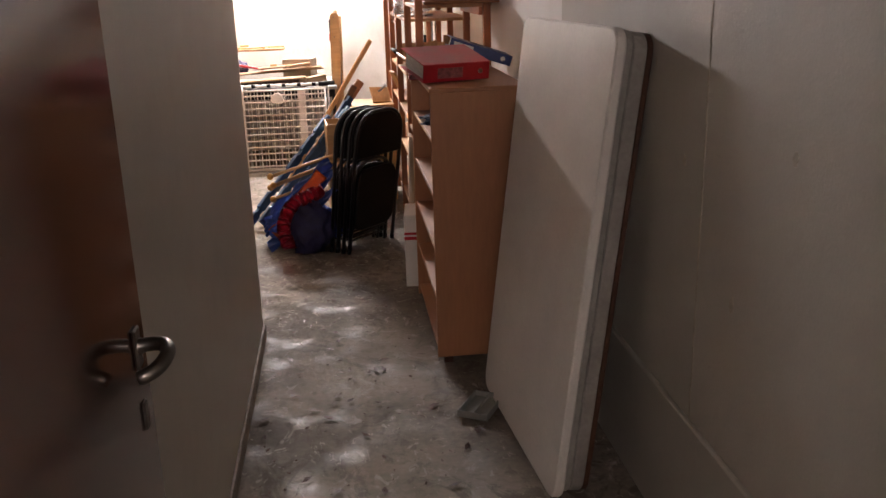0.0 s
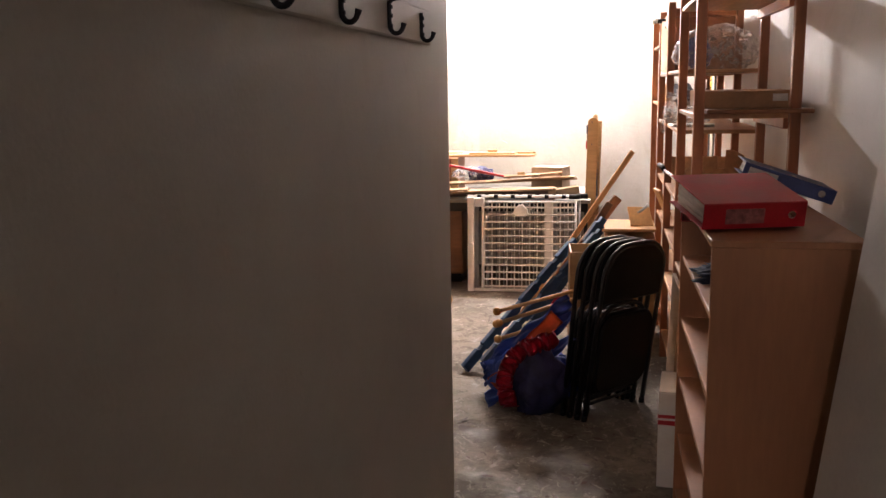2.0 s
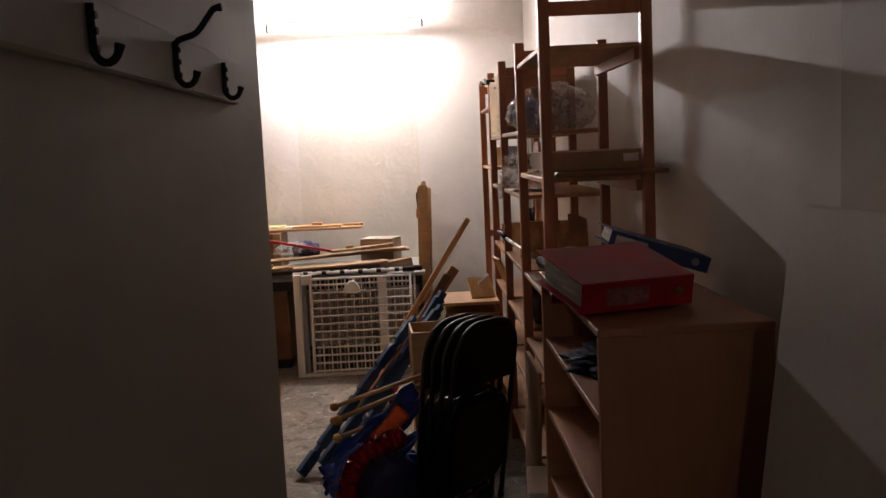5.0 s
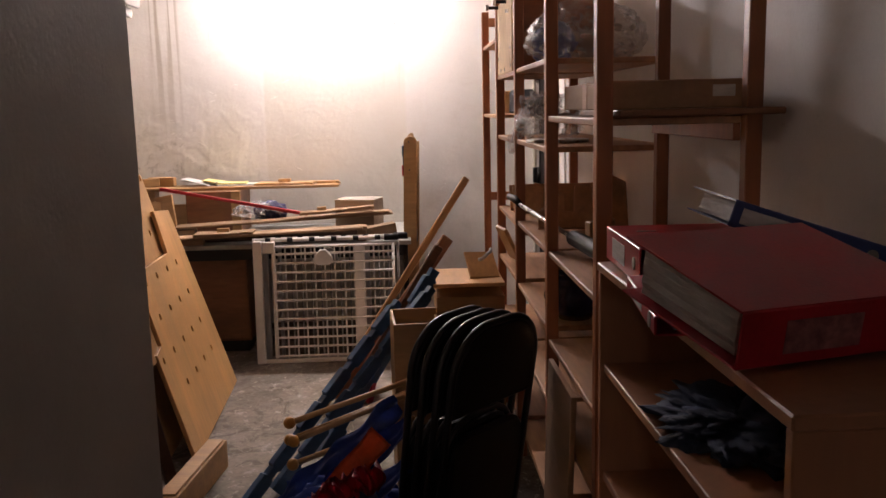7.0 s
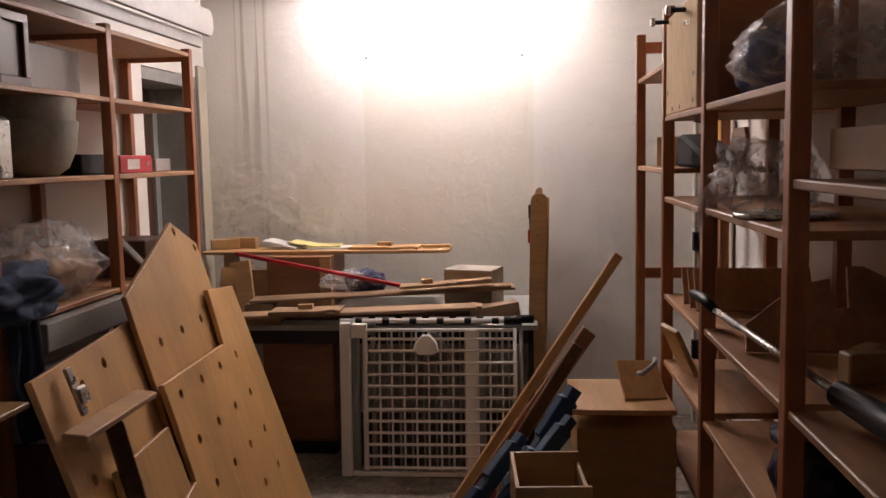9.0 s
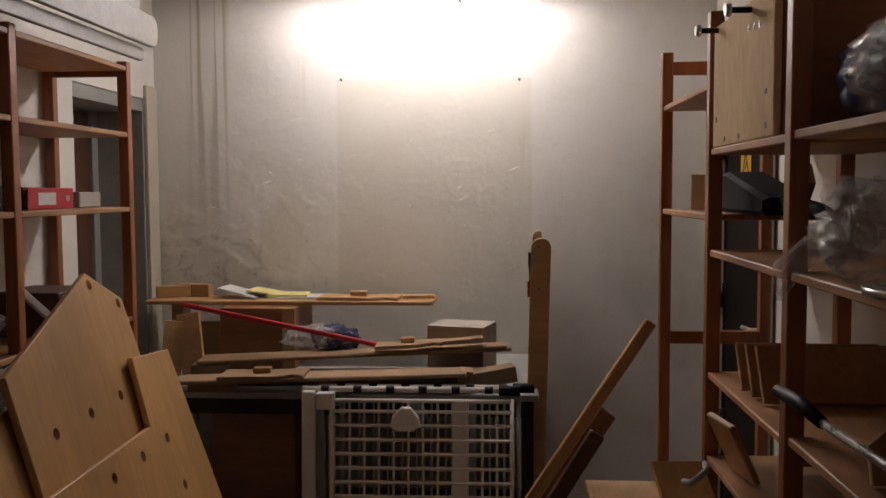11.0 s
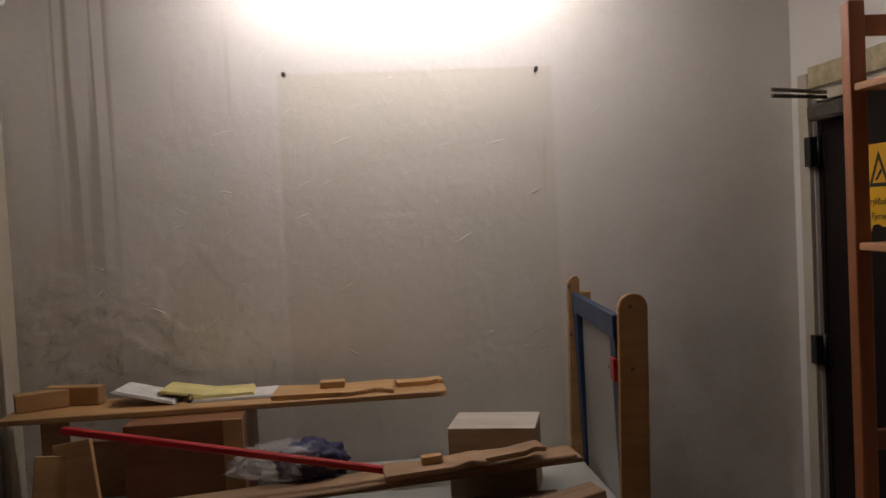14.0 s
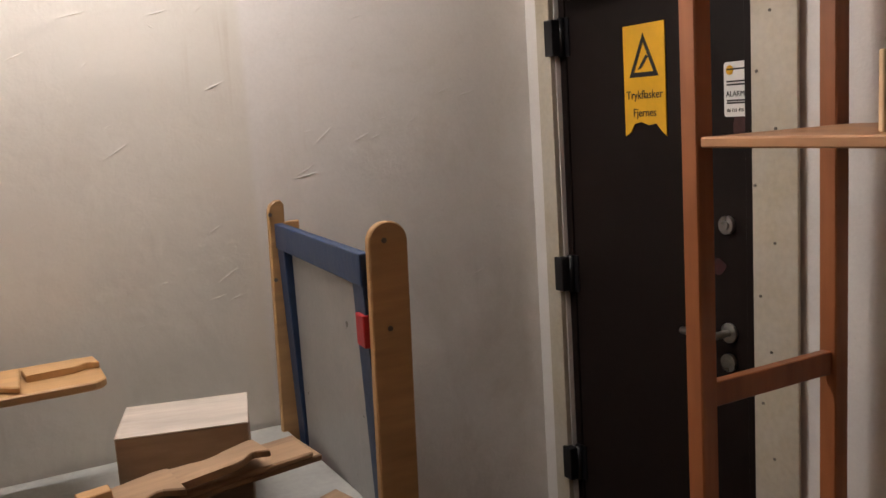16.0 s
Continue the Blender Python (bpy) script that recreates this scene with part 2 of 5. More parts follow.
M_table = material("grey_linoleum", (0.38, 0.38, 0.35), 0.5, 0.12, 5, bump=0.06)
M_card = material("brown_cardboard", (0.38, 0.22, 0.115), 0.8, 0.12, 7, (1, 0.3, 1), 0.15, 60)
M_greybox = material("grey_card_box", (0.42, 0.39, 0.36), 0.7, 0.08, 6)
M_bluewood = material("blue_painted_wood", (0.035, 0.095, 0.20), 0.45, 0.2, 8, color2=(0.03, 0.07, 0.15))
M_easelblue = material("blue_lacquer_frame", (0.012, 0.036, 0.095), 0.45, 0.12, 8)
M_clothblue = material("blue_nylon", (0.012, 0.055, 0.33), 0.5, 0.25, 9, bump=0.3, bump_scale=90)
M_clothorange = material("orange_nylon", (0.60, 0.11, 0.02), 0.5, 0.2, 9, bump=0.3)
M_clothred = material("red_satin", (0.42, 0.005, 0.03), 0.38, 0.25, 9, bump=0.3)
M_denim = material("blue_denim", (0.045, 0.07, 0.13), 0.85, 0.3, 12, bump=0.5, bump_scale=220)
M_navy = material("navy_glazed_clay", (0.012, 0.015, 0.06), 0.2, 0.2, 12)
M_purple = material("purple_cloth", (0.022, 0.022, 0.085), 0.7, 0.3, 12, bump=0.4)
M_redpaint = material("red_painted_bar", (0.42, 0.01, 0.018), 0.4, 0.12, 12)
M_orangeknob = material("varnished_yellow_wood", (0.58, 0.27, 0.05), 0.4, 0.15, 12)
M_doordark = material("dark_brown_steel_door", (0.010, 0.0058, 0.0045), 0.6, 0.15, 5, bump=0.06, spec=0.16)
M_cream = material("cream_gloss_paint", (0.50, 0.46, 0.38), 0.45, 0.12, 9, bump=0.25, color2=(0.5, 0.44, 0.32))
M_foam = material("yellowed_foam", (0.52, 0.44, 0.27), 0.9, 0.25, 12, bump=0.9, bump_scale=80)
M_smudge = material("dull_red_smudge", (0.05, 0.008, 0.008), 0.5, 0.3, 30)
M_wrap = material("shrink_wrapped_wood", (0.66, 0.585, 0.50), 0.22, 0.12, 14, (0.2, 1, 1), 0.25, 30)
M_tub = material("grey_beige_plastic", (0.36, 0.32, 0.26), 0.4, 0.2, 6, bump=0.3, bump_scale=25)
M_stuffing = material("grey_film_stuffing", (0.50, 0.47, 0.45), 0.5, 0.25, 14, bump=0.8, bump_scale=30)
M_toolblack = material("matt_black_plastic", (0.005, 0.005, 0.006), 0.75, 0.15, 20, spec=0.15)
M_sign = material("yellow_sign_plastic", (0.80, 0.43, 0.012), 0.4, 0.06, 9, bump=0.03)
M_ink = material("black_print", (0.012, 0.011, 0.010), 0.5, 0.1, 9, bump=0)
M_reveal = material("grey_reveal_paint", (0.30, 0.30, 0.28), 0.6, 0.12, 5)
M_glassgrey = material("scuffed_whiteboard", (0.30, 0.29, 0.27), 0.3, 0.12, 7, bump=0.05)
M_film = clear_plastic("clear_film", (0.80, 0.78, 0.77), 0.27, 0.12, 11, 0.8)
M_bag = clear_plastic("cloudy_bag_film", (0.60, 0.565, 0.555), 0.62, 0.28, 7, 0.75)
M_tube = glow("fluorescent_tube", (1.0, 0.915, 0.905), LAMP)
M_lampbody = material("white_lamp_enamel", (0.78, 0.77, 0.74), 0.4, 0.05, 8)
M_skirt = material("dirty_skirting_paint", (0.40, 0.34, 0.28), 0.6, 0.4, 9, bump=0.3, color2=(0.14, 0.10, 0.075), blotch=0.7)
M_stain = material("damp_streak", (0.56, 0.50, 0.40), 0.75, 0.2, 9)


def stained_wall():
    """The back wall's paint: brown runs below a box, yellow damp low in one corner, and a paler rectangle where a board hung."""
    m = plaster_material("stained_plaster", (0.79, 0.762, 0.715), (0.60, 0.555, 0.475), 0.62, 0.45)
    nt = m.node_tree
    p = nt.nodes["Principled BSDF"]
    sep = nt.nodes.new("ShaderNodeSeparateXYZ")
    nt.links.new(nt.nodes["Texture Coordinate"].outputs["Object"], sep.inputs[0])

    def calc(op, a, b=0.0):
        n = nt.nodes.new("ShaderNodeMath")
        n.operation, n.use_clamp = op, op == "MULTIPLY"
        for k, v in enumerate((a, b)):
            if isinstance(v, (int, float)):
                n.inputs[k].default_value = v
            else:
                nt.links.new(v, n.inputs[k])
        return n.outputs[0]

    def span(v, lo, hi, most=1.0):
        n = nt.nodes.new("ShaderNodeMapRange")
        n.interpolation_type = "SMOOTHSTEP"
        n.inputs["From Min"].default_value, n.inputs["From Max"].default_value, n.inputs["To Max"].default_value = lo, hi, most
        nt.links.new(v, n.inputs["Value"])
        return n.outputs["Result"]

    def cloud(scale, stretch, detail, rough, warp):
        mp = nt.nodes.new("ShaderNodeMapping")
        mp.inputs["Scale"].default_value = stretch
        nt.links.new(nt.nodes["Texture Coordinate"].outputs["Object"], mp.inputs["Vector"])
        n = nt.nodes.new("ShaderNodeTexNoise")
        n.inputs["Scale"].default_value, n.inputs["Detail"].default_value, n.inputs["Roughness"].default_value, n.inputs["Distortion"].default_value = scale, detail, rough, warp
        nt.links.new(mp.outputs["Vector"], n.inputs["Vector"])
        return n.outputs["Fac"]

    def tint(fac, color):
        mix = nt.nodes.new("ShaderNodeMix")
        mix.data_type = "RGBA"
        nt.links.new(fac, mix.inputs[0])
        nt.links.new(p.inputs["Base Color"].links[0].from_socket, mix.inputs[6])
        mix.inputs[7].default_value = (*color, 1)
        nt.links.new(mix.outputs[2], p.inputs["Base Color"])

    x, z = sep.outputs["X"], sep.outputs["Z"]
    soft = cloud(2.0, (1, 1, 1), 6, 0.6, 0.4)
    wob = calc("SUBTRACT", calc("MULTIPLY", cloud(9.0, (1, 1, 1), 5, 0.6, 0.0), 0.03), 0.015)
    # paler rectangle
    inside = calc("MULTIPLY", calc("MULTIPLY", span(calc("ADD", x, wob), -0.972, -0.945), span(calc("SUBTRACT", 0.10, x), 0.0, 0.03)), span(calc("SUBTRACT", 2.235, z), 0.0, 0.012))
    tint(calc("MULTIPLY", inside, 0.55), (0.655, 0.615, 0.515))
    # damp in the corner
    corner = calc("MULTIPLY", span(calc("SUBTRACT", -0.75, x), 0.0, 0.6), span(calc("SUBTRACT", 2.1, z), 0.0, 0.8))
    tint(calc("MULTIPLY", calc("MULTIPLY", corner, span(soft, 0.36, 0.62)), 0.5), (0.57, 0.515, 0.39))
    mould = calc("MULTIPLY", calc("MULTIPLY", corner, span(calc("SUBTRACT", 1.75, z), 0.0, 0.6)), span(cloud(14.0, (1, 1, 1), 9, 0.75, 0.8), 0.52, 0.68))
    tint(calc("MULTIPLY", mould, 0.7), (0.30, 0.265, 0.20))
    # grey damp along the foot of the wall
    foot = calc("MULTIPLY", span(calc("SUBTRACT", 1.55, z), 0.0, 0.6), span(cloud(3.4, (1, 1, 0.6), 8, 0.7, 0.6), 0.44, 0.68))
    tint(calc("MULTIPLY", foot, 0.3), (0.47, 0.43, 0.355))
    # runs below the box
    lane = calc("MULTIPLY", span(calc("ADD", x, 1.80), 0.0, 0.06), span(calc("SUBTRACT", -1.53, x), 0.0, 0.06))
    lane = calc("MULTIPLY", lane, span(z, 1.15, 2.4))
    runs = span(cloud(19.0, (1, 0.02, 0.022), 2, 0.5, 0.0), 0.50, 0.60)
    tint(calc("MULTIPLY", calc("MULTIPLY", lane, runs), 0.75), (0.36, 0.30, 0.215))
    # faint brown trickles all over the upper wall
    thin = calc("MULTIPLY", span(cloud(26.0, (1, 0.02, 0.05), 3, 0.6, 0.0), 0.60, 0.72), span(soft, 0.45, 0.7))
    tint(calc("MULTIPLY", thin, 0.28), (0.50, 0.43, 0.33))
    return m


M_backwall = stained_wall()
M_storage = material("grey_white_board_paint", (0.38, 0.36, 0.325), 0.5, 0.15, 5, bump=0.1)
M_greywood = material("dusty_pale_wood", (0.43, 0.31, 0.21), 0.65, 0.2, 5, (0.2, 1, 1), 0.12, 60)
M_heap = material("dusty_brown_wood", (0.33, 0.205, 0.11), 0.6, 0.25, 5, (0.15, 1, 1), 0.15, 50, island=0.25)


# ---- building helpers ----
def box(bm, x0, y0, z0, x1, y1, z1, bevel=0.0, m=None, segments=1):
    r = bmesh.ops.create_cube(bm, size=1)
    vs = r["verts"]
    for v in vs:
        v.co = Vector((x0 + (v.co.x + 0.5) * (x1 - x0), y0 + (v.co.y + 0.5) * (y1 - y0), z0 + (v.co.z + 0.5) * (z1 - z0)))
    if bevel:
        es = {e for v in vs for e in v.link_edges}
        r = bmesh.ops.bevel(bm, geom=list(es), offset=bevel, segments=segments, affect="EDGES", profile=0.6)
        vs = list({v for f in r["faces"] for v in f.verts} | {v for v in vs if v.is_valid})
    if m:
        bmesh.ops.transform(bm, matrix=m, verts=vs)
    return vs


def tube(bm, pts, r, n=8, cap=True):
    """A round bar along a line of points."""
    pts = [Vector(p) for p in pts]
    rings = []
    for i, p in enumerate(pts):
        d = (pts[min(i + 1, len(pts) - 1)] - pts[max(i - 1, 0)]).normalized()
        a = d.orthogonal().normalized() if not rings else (prev - prev.dot(d) * d).normalized()
        prev = a
        b = d.cross(a)
        rr = r[i] if isinstance(r, (list, tuple)) else r
        rings.append([bm.verts.new(p + rr * (math.cos(k * 2 * math.pi / n) * a + math.sin(k * 2 * math.pi / n) * b)) for k in range(n)])
    for u, v in zip(rings, rings[1:]):
        for k in range(n):
            f = bm.faces.new((u[k], u[(k + 1) % n], v[(k + 1) % n], v[k]))
            f.smooth = n > 6
    if cap:
        bm.faces.new(rings[0][::-1])
        bm.faces.new(rings[-1])


def smooth(pts, n=4):
    """A rounder line through the given points."""
    P = [Vector(p) for p in pts]
    P = [P[0] * 2 - P[1]] + P + [P[-1] * 2 - P[-2]]
    out = []
    for a, b, c, d in zip(P, P[1:], P[2:], P[3:]):
        for k in range(n):
            u = k / n
            out.append(0.5 * (2 * b + (c - a) * u + (2 * a - 5 * b + 4 * c - d) * u * u + (3 * b - a - 3 * c + d) * u ** 3))
    return out + [P[-2]]


def slab(bm, outline, t, m=None, bevel=0.0):
    """A board with the given outline in its x-y plane and thickness t along z."""
    lo = [bm.verts.new((x, y, 0)) for x, y in outline]
    f = bm.faces.new(lo)
    r = bmesh.ops.extrude_face_region(bm, geom=[f])
    up = [v for v in r["geom"] if isinstance(v, bmesh.types.BMVert)]
    for v in up:
        v.co.z += t
    vs = lo + up
    if bevel:
        es = [e for e in {e for v in vs for e in v.link_edges} if abs(e.verts[0].co.z - e.verts[1].co.z) < 1e-6]
        r = bmesh.ops.bevel(bm, geom=es, offset=bevel, segments=1, affect="EDGES")
        vs = list({v for f in r["faces"] for v in f.verts} | {v for v in vs if v.is_valid})
    bmesh.ops.recalc_face_normals(bm, faces=list({f for v in vs for f in v.link_faces}))
    if m:
        bmesh.ops.transform(bm, matrix=m, verts=vs)
    return vs


def rounded(w, h, r, n=5, corners=(1, 1, 1, 1)):
    """Outline of a w by h board with rounded corners (bottom left, bottom right, top right, top left)."""
    pts = []
    for (cx, cy, a0), on in zip(((r, r, 180), (w - r, r, 270), (w - r, h - r, 0), (r, h - r, 90)), corners):
        if not on:
            pts.append((0 if cx == r else w, 0 if cy == r else h))
            continue
        for k in range(n + 1):
            a = radians(a0 + 90 * k / n)
            pts.append((cx + r * math.cos(a), cy + r * math.sin(a)))
    return pts


def finish(name, bm, mat):
    me = bpy.data.meshes.new(name)
    bmesh.ops.recalc_face_normals(bm, faces=bm.faces[:])
    bm.to_mesh(me)
    bm.free()
    me.materials.append(mat)
    return new(name, me)


def part(name, bm, mat, parent, label=""):
    ob = finish(name, bm, mat)
    ob.parent = parent
    return tagged(ob, label)


def thing(name, m, label, category, group=""):
    ob = new(name)
    ob.empty_display_size = 0.1
    ob.matrix_world = m
    return tagged(ob, label, category, group)


def solid(name, bm, mat, m, label, category, group="", kind=""):
    ob = finish(name, bm, mat)
    ob.matrix_world = m
    return tagged(ob, label, category, group, kind)


def boxpart(name, dims, mat, parent, label="", bevel=0.002):
    bm = bmesh.new()
    box(bm, *dims, bevel=bevel)
    return part(name, bm, mat, parent, label)


def structure(name, dims, mat, label, bevel=0.0, category="wall"):
    bm = bmesh.new()
    for d in (dims if isinstance(dims[0], tuple) else [dims]):
        box(bm, *d, bevel=bevel)
    return solid(name, bm, mat, Matrix(), label, category, kind="structure")


def basis(o, ex, ey):
    """A pose at o with its x axis along ex and its y axis towards ey."""
    ex = Vector(ex).normalized()
    ey = Vector(ey)
    ez = ex.cross(ey).normalized()
    ey = ez.cross(ex)
    m = Matrix((ex, ey, ez)).transposed().to_4x4()
    m.translation = o
    return m


def blob(bm, center, size, seed, rough=0.25, sub=4, freq=2.5, flat=0.0, fold=0.0):
    """A crumpled lump that rests on its flattened foot."""
    r = bmesh.ops.create_icosphere(bm, subdivisions=sub, radius=1)
    s = Vector(size)
    for v in r["verts"]:
        p = v.co.copy()
        d = 1 + rough * (noise.noise(p * freq + Vector((seed, 0, 0))) + 0.5 * noise.noise(p * freq * 2.7 + Vector((0, seed, 0))))
        d += fold * abs(noise.noise(p * freq * 4 + Vector((0, 0, seed))))
        p *= d
        if p.z < -flat and flat:
            p.z = -flat
        v.co = Vector(center) + Vector((p.x * s.x, p.y * s.y, p.z * s.z))
    for f in bm.faces:
        f.smooth = True


def cloth(bm, corner, ex, ey, nx, ny, waves, seed):
    """A hanging or lying sheet with folds, with a thickness."""
    ex, ey = Vector(ex), Vector(ey)
    n = ex.cross(ey).normalized()
    grid = []
    for j in range(ny + 1):
        row = []
        for i in range(nx + 1):
            u, v = i / nx, j / ny
            w = waves * (math.sin(u * 19 + seed + 2.5 * v) * 0.5 + noise.noise(Vector((u * 5, v * 3, seed))))
            row.append(bm.verts.new(Vector(corner) + u * ex + v * ey + n * w))
        grid.append(row)
    fs = []
    for j in range(ny):
        for i in range(nx):
            f = bm.faces.new((grid[j][i], grid[j][i + 1], grid[j + 1][i + 1], grid[j + 1][i]))
            f.smooth = True
            fs.append(f)
    bmesh.ops.solidify(bm, geom=fs, thickness=0.006)


def words(text, size, mat, m, parent, name="lettering"):
    cu = bpy.data.curves.new("lettering", "FONT")
    cu.body, cu.size, cu.extrude = text, size, 0.0004
    cu.align_x = "CENTER"
    tmp = bpy.data.objects.new("tmp", cu)
    scene.collection.objects.link(tmp)
    dg = bpy.context.evaluated_depsgraph_get()
    me = bpy.data.meshes.new_from_object(tmp.evaluated_get(dg))
    bpy.data.objects.remove(tmp)
    me.materials.clear()
    me.materials.append(mat)
    ob = new(name, me)
    ob.parent = parent
    ob.matrix_local = m
    return ob


# ---- the setting ----
XL, XR, YB, ZC = -1.965, 1.045, 8.12, 3.02   # room: left wall, right wall, back wall, ceiling
XC, YC, ZK = -0.345, 2.80, 2.543             # corridor: left face, where it ends, ceiling

bm = bmesh.new()
bmesh.ops.create_grid(bm, x_segments=60, y_segments=160, size=0.5)
for v in bm.verts:
    v.co = Vector((-0.55 + v.co.x * 4.2, 2.5 + v.co.y * 12.2, 0))
    v.co.z = 0.005 * noise.noise(Vector((v.co.x * 1.7, v.co.y * 1.7, 0))) - 0.002
solid("floor", bm, M_floor, Matrix(), "worn bare concrete floor with dust and pale scuffs", "floor", kind="structure")



def wall_relief(x, z):
    """How far the hand-trowelled plaster stands out at x, z."""
    p = Vector((x, 0, z))
    w = noise.noise_vector(p * 3.0)
    d = 0.0026 * noise.noise(p * 2.2) + 0.0010 * noise.noise(p * 7.0 + w * 0.8)
    q = Vector((x * 0.86 + z * 0.5, 0, z * 0.86 - x * 0.5))
    ridge = 1 - abs(noise.noise(Vector((q.x * 5.5, 3.1, q.z * 17.0)) + w * 1.3))
    d += 0.0018 * max(0.0, ridge - 0.90) / 0.10 * max(0.0, noise.noise(p * 1.9 + Vector((5, 0, 2))) + 0.1)
    rot = max(0.0, min(1.0, (-0.95 - x) * 2.5)) * max(0.0, min(1.0, (1.85 - z) * 2.0))
    flake = noise.noise(p * 9.0 + w * 2.0)
    d += rot * (0.0052 * max(-0.2, min(0.22, flake * 2.2)) + 0.0013 * noise.noise(p * 26.0) * max(0.0, flake + 0.3))
    if -0.965 < x < 0.085 and z < 2.225:
        d -= 0.0008
    return d + 0.0006 * noise.noise(p * 42.0)


NX, NZ = 290, 290
wx0, wx1, wz0, wz1 = XL - 0.05, XR + 0.05, -0.02, ZC + 0.05
bm = bmesh.new()
grid = [[bm.verts.new((wx0 + (wx1 - wx0) * i / NX, YB - wall_relief(wx0 + (wx1 - wx0) * i / NX, wz0 + (wz1 - wz0) * j / NZ), wz0 + (wz1 - wz0) * j / NZ)) for i in range(NX + 1)] for j in range(NZ + 1)]
for a, b in zip(grid, grid[1:]):
    for i in range(NX):
        bm.faces.new((a[i], a[i + 1], b[i + 1], b[i])).smooth = True
box(bm, XL - 0.6, YB + 0.012, 0, XR + 0.3, YB + 0.2, ZC + 0.1)
solid("wall_back", bm, M_backwall, Matrix(), "off-white hand-trowelled plaster wall with damp stains", "wall", kind="structure")
structure("wall_right_corridor", (XR, -3.3, 0, XR + 0.2, 2.3, ZC + 0.1), M_olive, "grey-olive painted corridor wall, scuffed")
structure("wall_right", [(XR, 2.3, 0, XR + 0.2, 7.07, ZC + 0.1), (XR, 7.07, 2.07, XR + 0.2, 7.96, ZC + 0.1), (XR, 7.96, 0, XR + 0.2, YB, ZC + 0.1)],
          M_wall, "long off-white plaster wall, cracked and stained")
structure("wall_left", [(XL - 0.3, 2.6, 0, XL, 7.19, ZC + 0.1), (XL - 0.3, 7.19, 2.13, XL, 7.97, ZC + 0.1), (XL - 0.3, 7.97, 0, XL, YB, ZC + 0.1)],
          M_wall, "off-white plaster wall with a deep door recess")
structure("wall_front", (XL, YC - 0.15, 0, XC - 0.1, YC, ZC + 0.1), M_corr, "dull painted partition wall")
structure("wall_corridor", (XC - 0.1, -3.3, 0, XC, YC, ZC), M_corr, "dull beige corridor wall")
structure("wall_entry", [(XC, -1.15, 2.08, XR, -1.0, ZK), (0.68, -1.15, 0, XR, -1.0, 2.08)], M_corr, "dull painted wall around the entrance")
structure("wall_behind", (XC - 0.1, -3.5, 0, XR + 0.2, -3.3, ZK), M_corr, "dull painted wall")
structure("wall_above_opening", (XC, YC + 0.0, ZK, XR, YC + 0.10, ZC), M_corr, "dull painted wall above the opening")
structure("ceiling_corridor", (XC, -3.4, ZK, XR, YC, ZK + 0.1), M_ceil, "rough wood-wool ceiling boards", category="ceiling")
structure("ceiling", (XL - 0.3, YC, ZC, XR + 0.2, YB + 0.2, ZC + 0.1), M_ceil, "rough grey-brown wood-wool ceiling", category="ceiling")
structure("ceiling_beam", (XL, 5.32, ZC - 0.17, XR, 5.62, ZC), M_beam, "off-white painted concrete beam", 0.01, "beam")
structure("trim_door_head", [(XC, YC - 0.11, ZK - 0.055, XR, YC - 0.03, ZK), (XC, YC - 0.03, ZK - 0.06, XR, YC + 0.05, ZK)],
          M_head, "dark grey-green painted door head", 0.004, "trim")
structure("trim_wall_ledge", (XR - 0.018, -1.0, 0.45, XR, 2.3, 0.475), M_olive, "narrow dirty ledge along the wall", 0.004, "trim")
structure("baseboard", (XC, -1.0, 0, XC + 0.012, YC, 0.07), M_skirt, "scuffed dirty skirting", 0.003, "baseboard")

# ---- lamp on the back wall ----
lamp = thing("ceiling_lamp", pose(-0.47, 7.78, 2.73), "white fluorescent batten lamp with bare tube on wall arms, switched on", "lamp")
boxpart("housing", (-0.645, -0.018, 0.03, 0.645, 0.03, 0.056), M_lampbody, lamp, bevel=0.006)
bm = bmesh.new()
slab(bm, [(0.046, 0.010), (0.050, 0.012), (0.068, -0.022), (0.064, -0.024)], 1.27, Matrix(((0, 0, 1, -0.635), (1, 0, 0, 0), (0, 1, 0, 0), (0, 0, 0, 1))))
part("reflector", bm, M_lampbody, lamp, "bent white reflector strip")
for s in (-1, 1):
    boxpart("end_cap", (s * 0.632 - 0.012, -0.024, -0.026, s * 0.632 + 0.012, 0.026, 0.031), M_oldsteel, lamp, "dull metal tube holder", 0.006)
    bm = bmesh.new()
    box(bm, s * 0.5 - 0.012, 0.028, 0.042, s * 0.5 + 0.012, 0.342, 0.05, 0.001)
    box(bm, s * 0.5 - 0.012, 0.334, 0.0, s * 0.5 + 0.012, 0.342, 0.075, 0.001)
    part("wall_arm", bm, M_lampbody, lamp, "flat white wall arm")
    boxpart("reflector_clip", (s * 0.6 - 0.008, 0.02, 0.008, s * 0.6 + 0.008, 0.05, 0.036), M_lampbody, lamp)
bm = bmesh.new()
tube(bm, [(-0.62, 0, 0), (0.62, 0, 0)], 0.019, 16)
part("tube", bm, M_tube, lamp, "glowing fluorescent tube")

bm = bmesh.new()
box(bm, -0.1, -0.11, 0, 0.1, 0, 0.27, 0.006)
solid("junction_box", bm, M_darkwood, pose(-1.66, 8.12, 2.75), "dark soot-stained box under the ceiling", "box")
# nails left in the plaster
for x, z in ((-0.93, 2.226), (0.022, 2.216), (-0.29, 2.63)):
    bm = bmesh.new()
    tube(bm, [(0, 0, 0), (0, -0.022, 0.003)], 0.004, 6)
    tube(bm, [(0, -0.022, 0.003), (0, -0.026, 0.003)], 0.008, 8)
    solid("nail", bm, M_oldsteel, pose(x, YB + 0.002, z), "small rusty nail in the plaster", "nail", "wall nails")

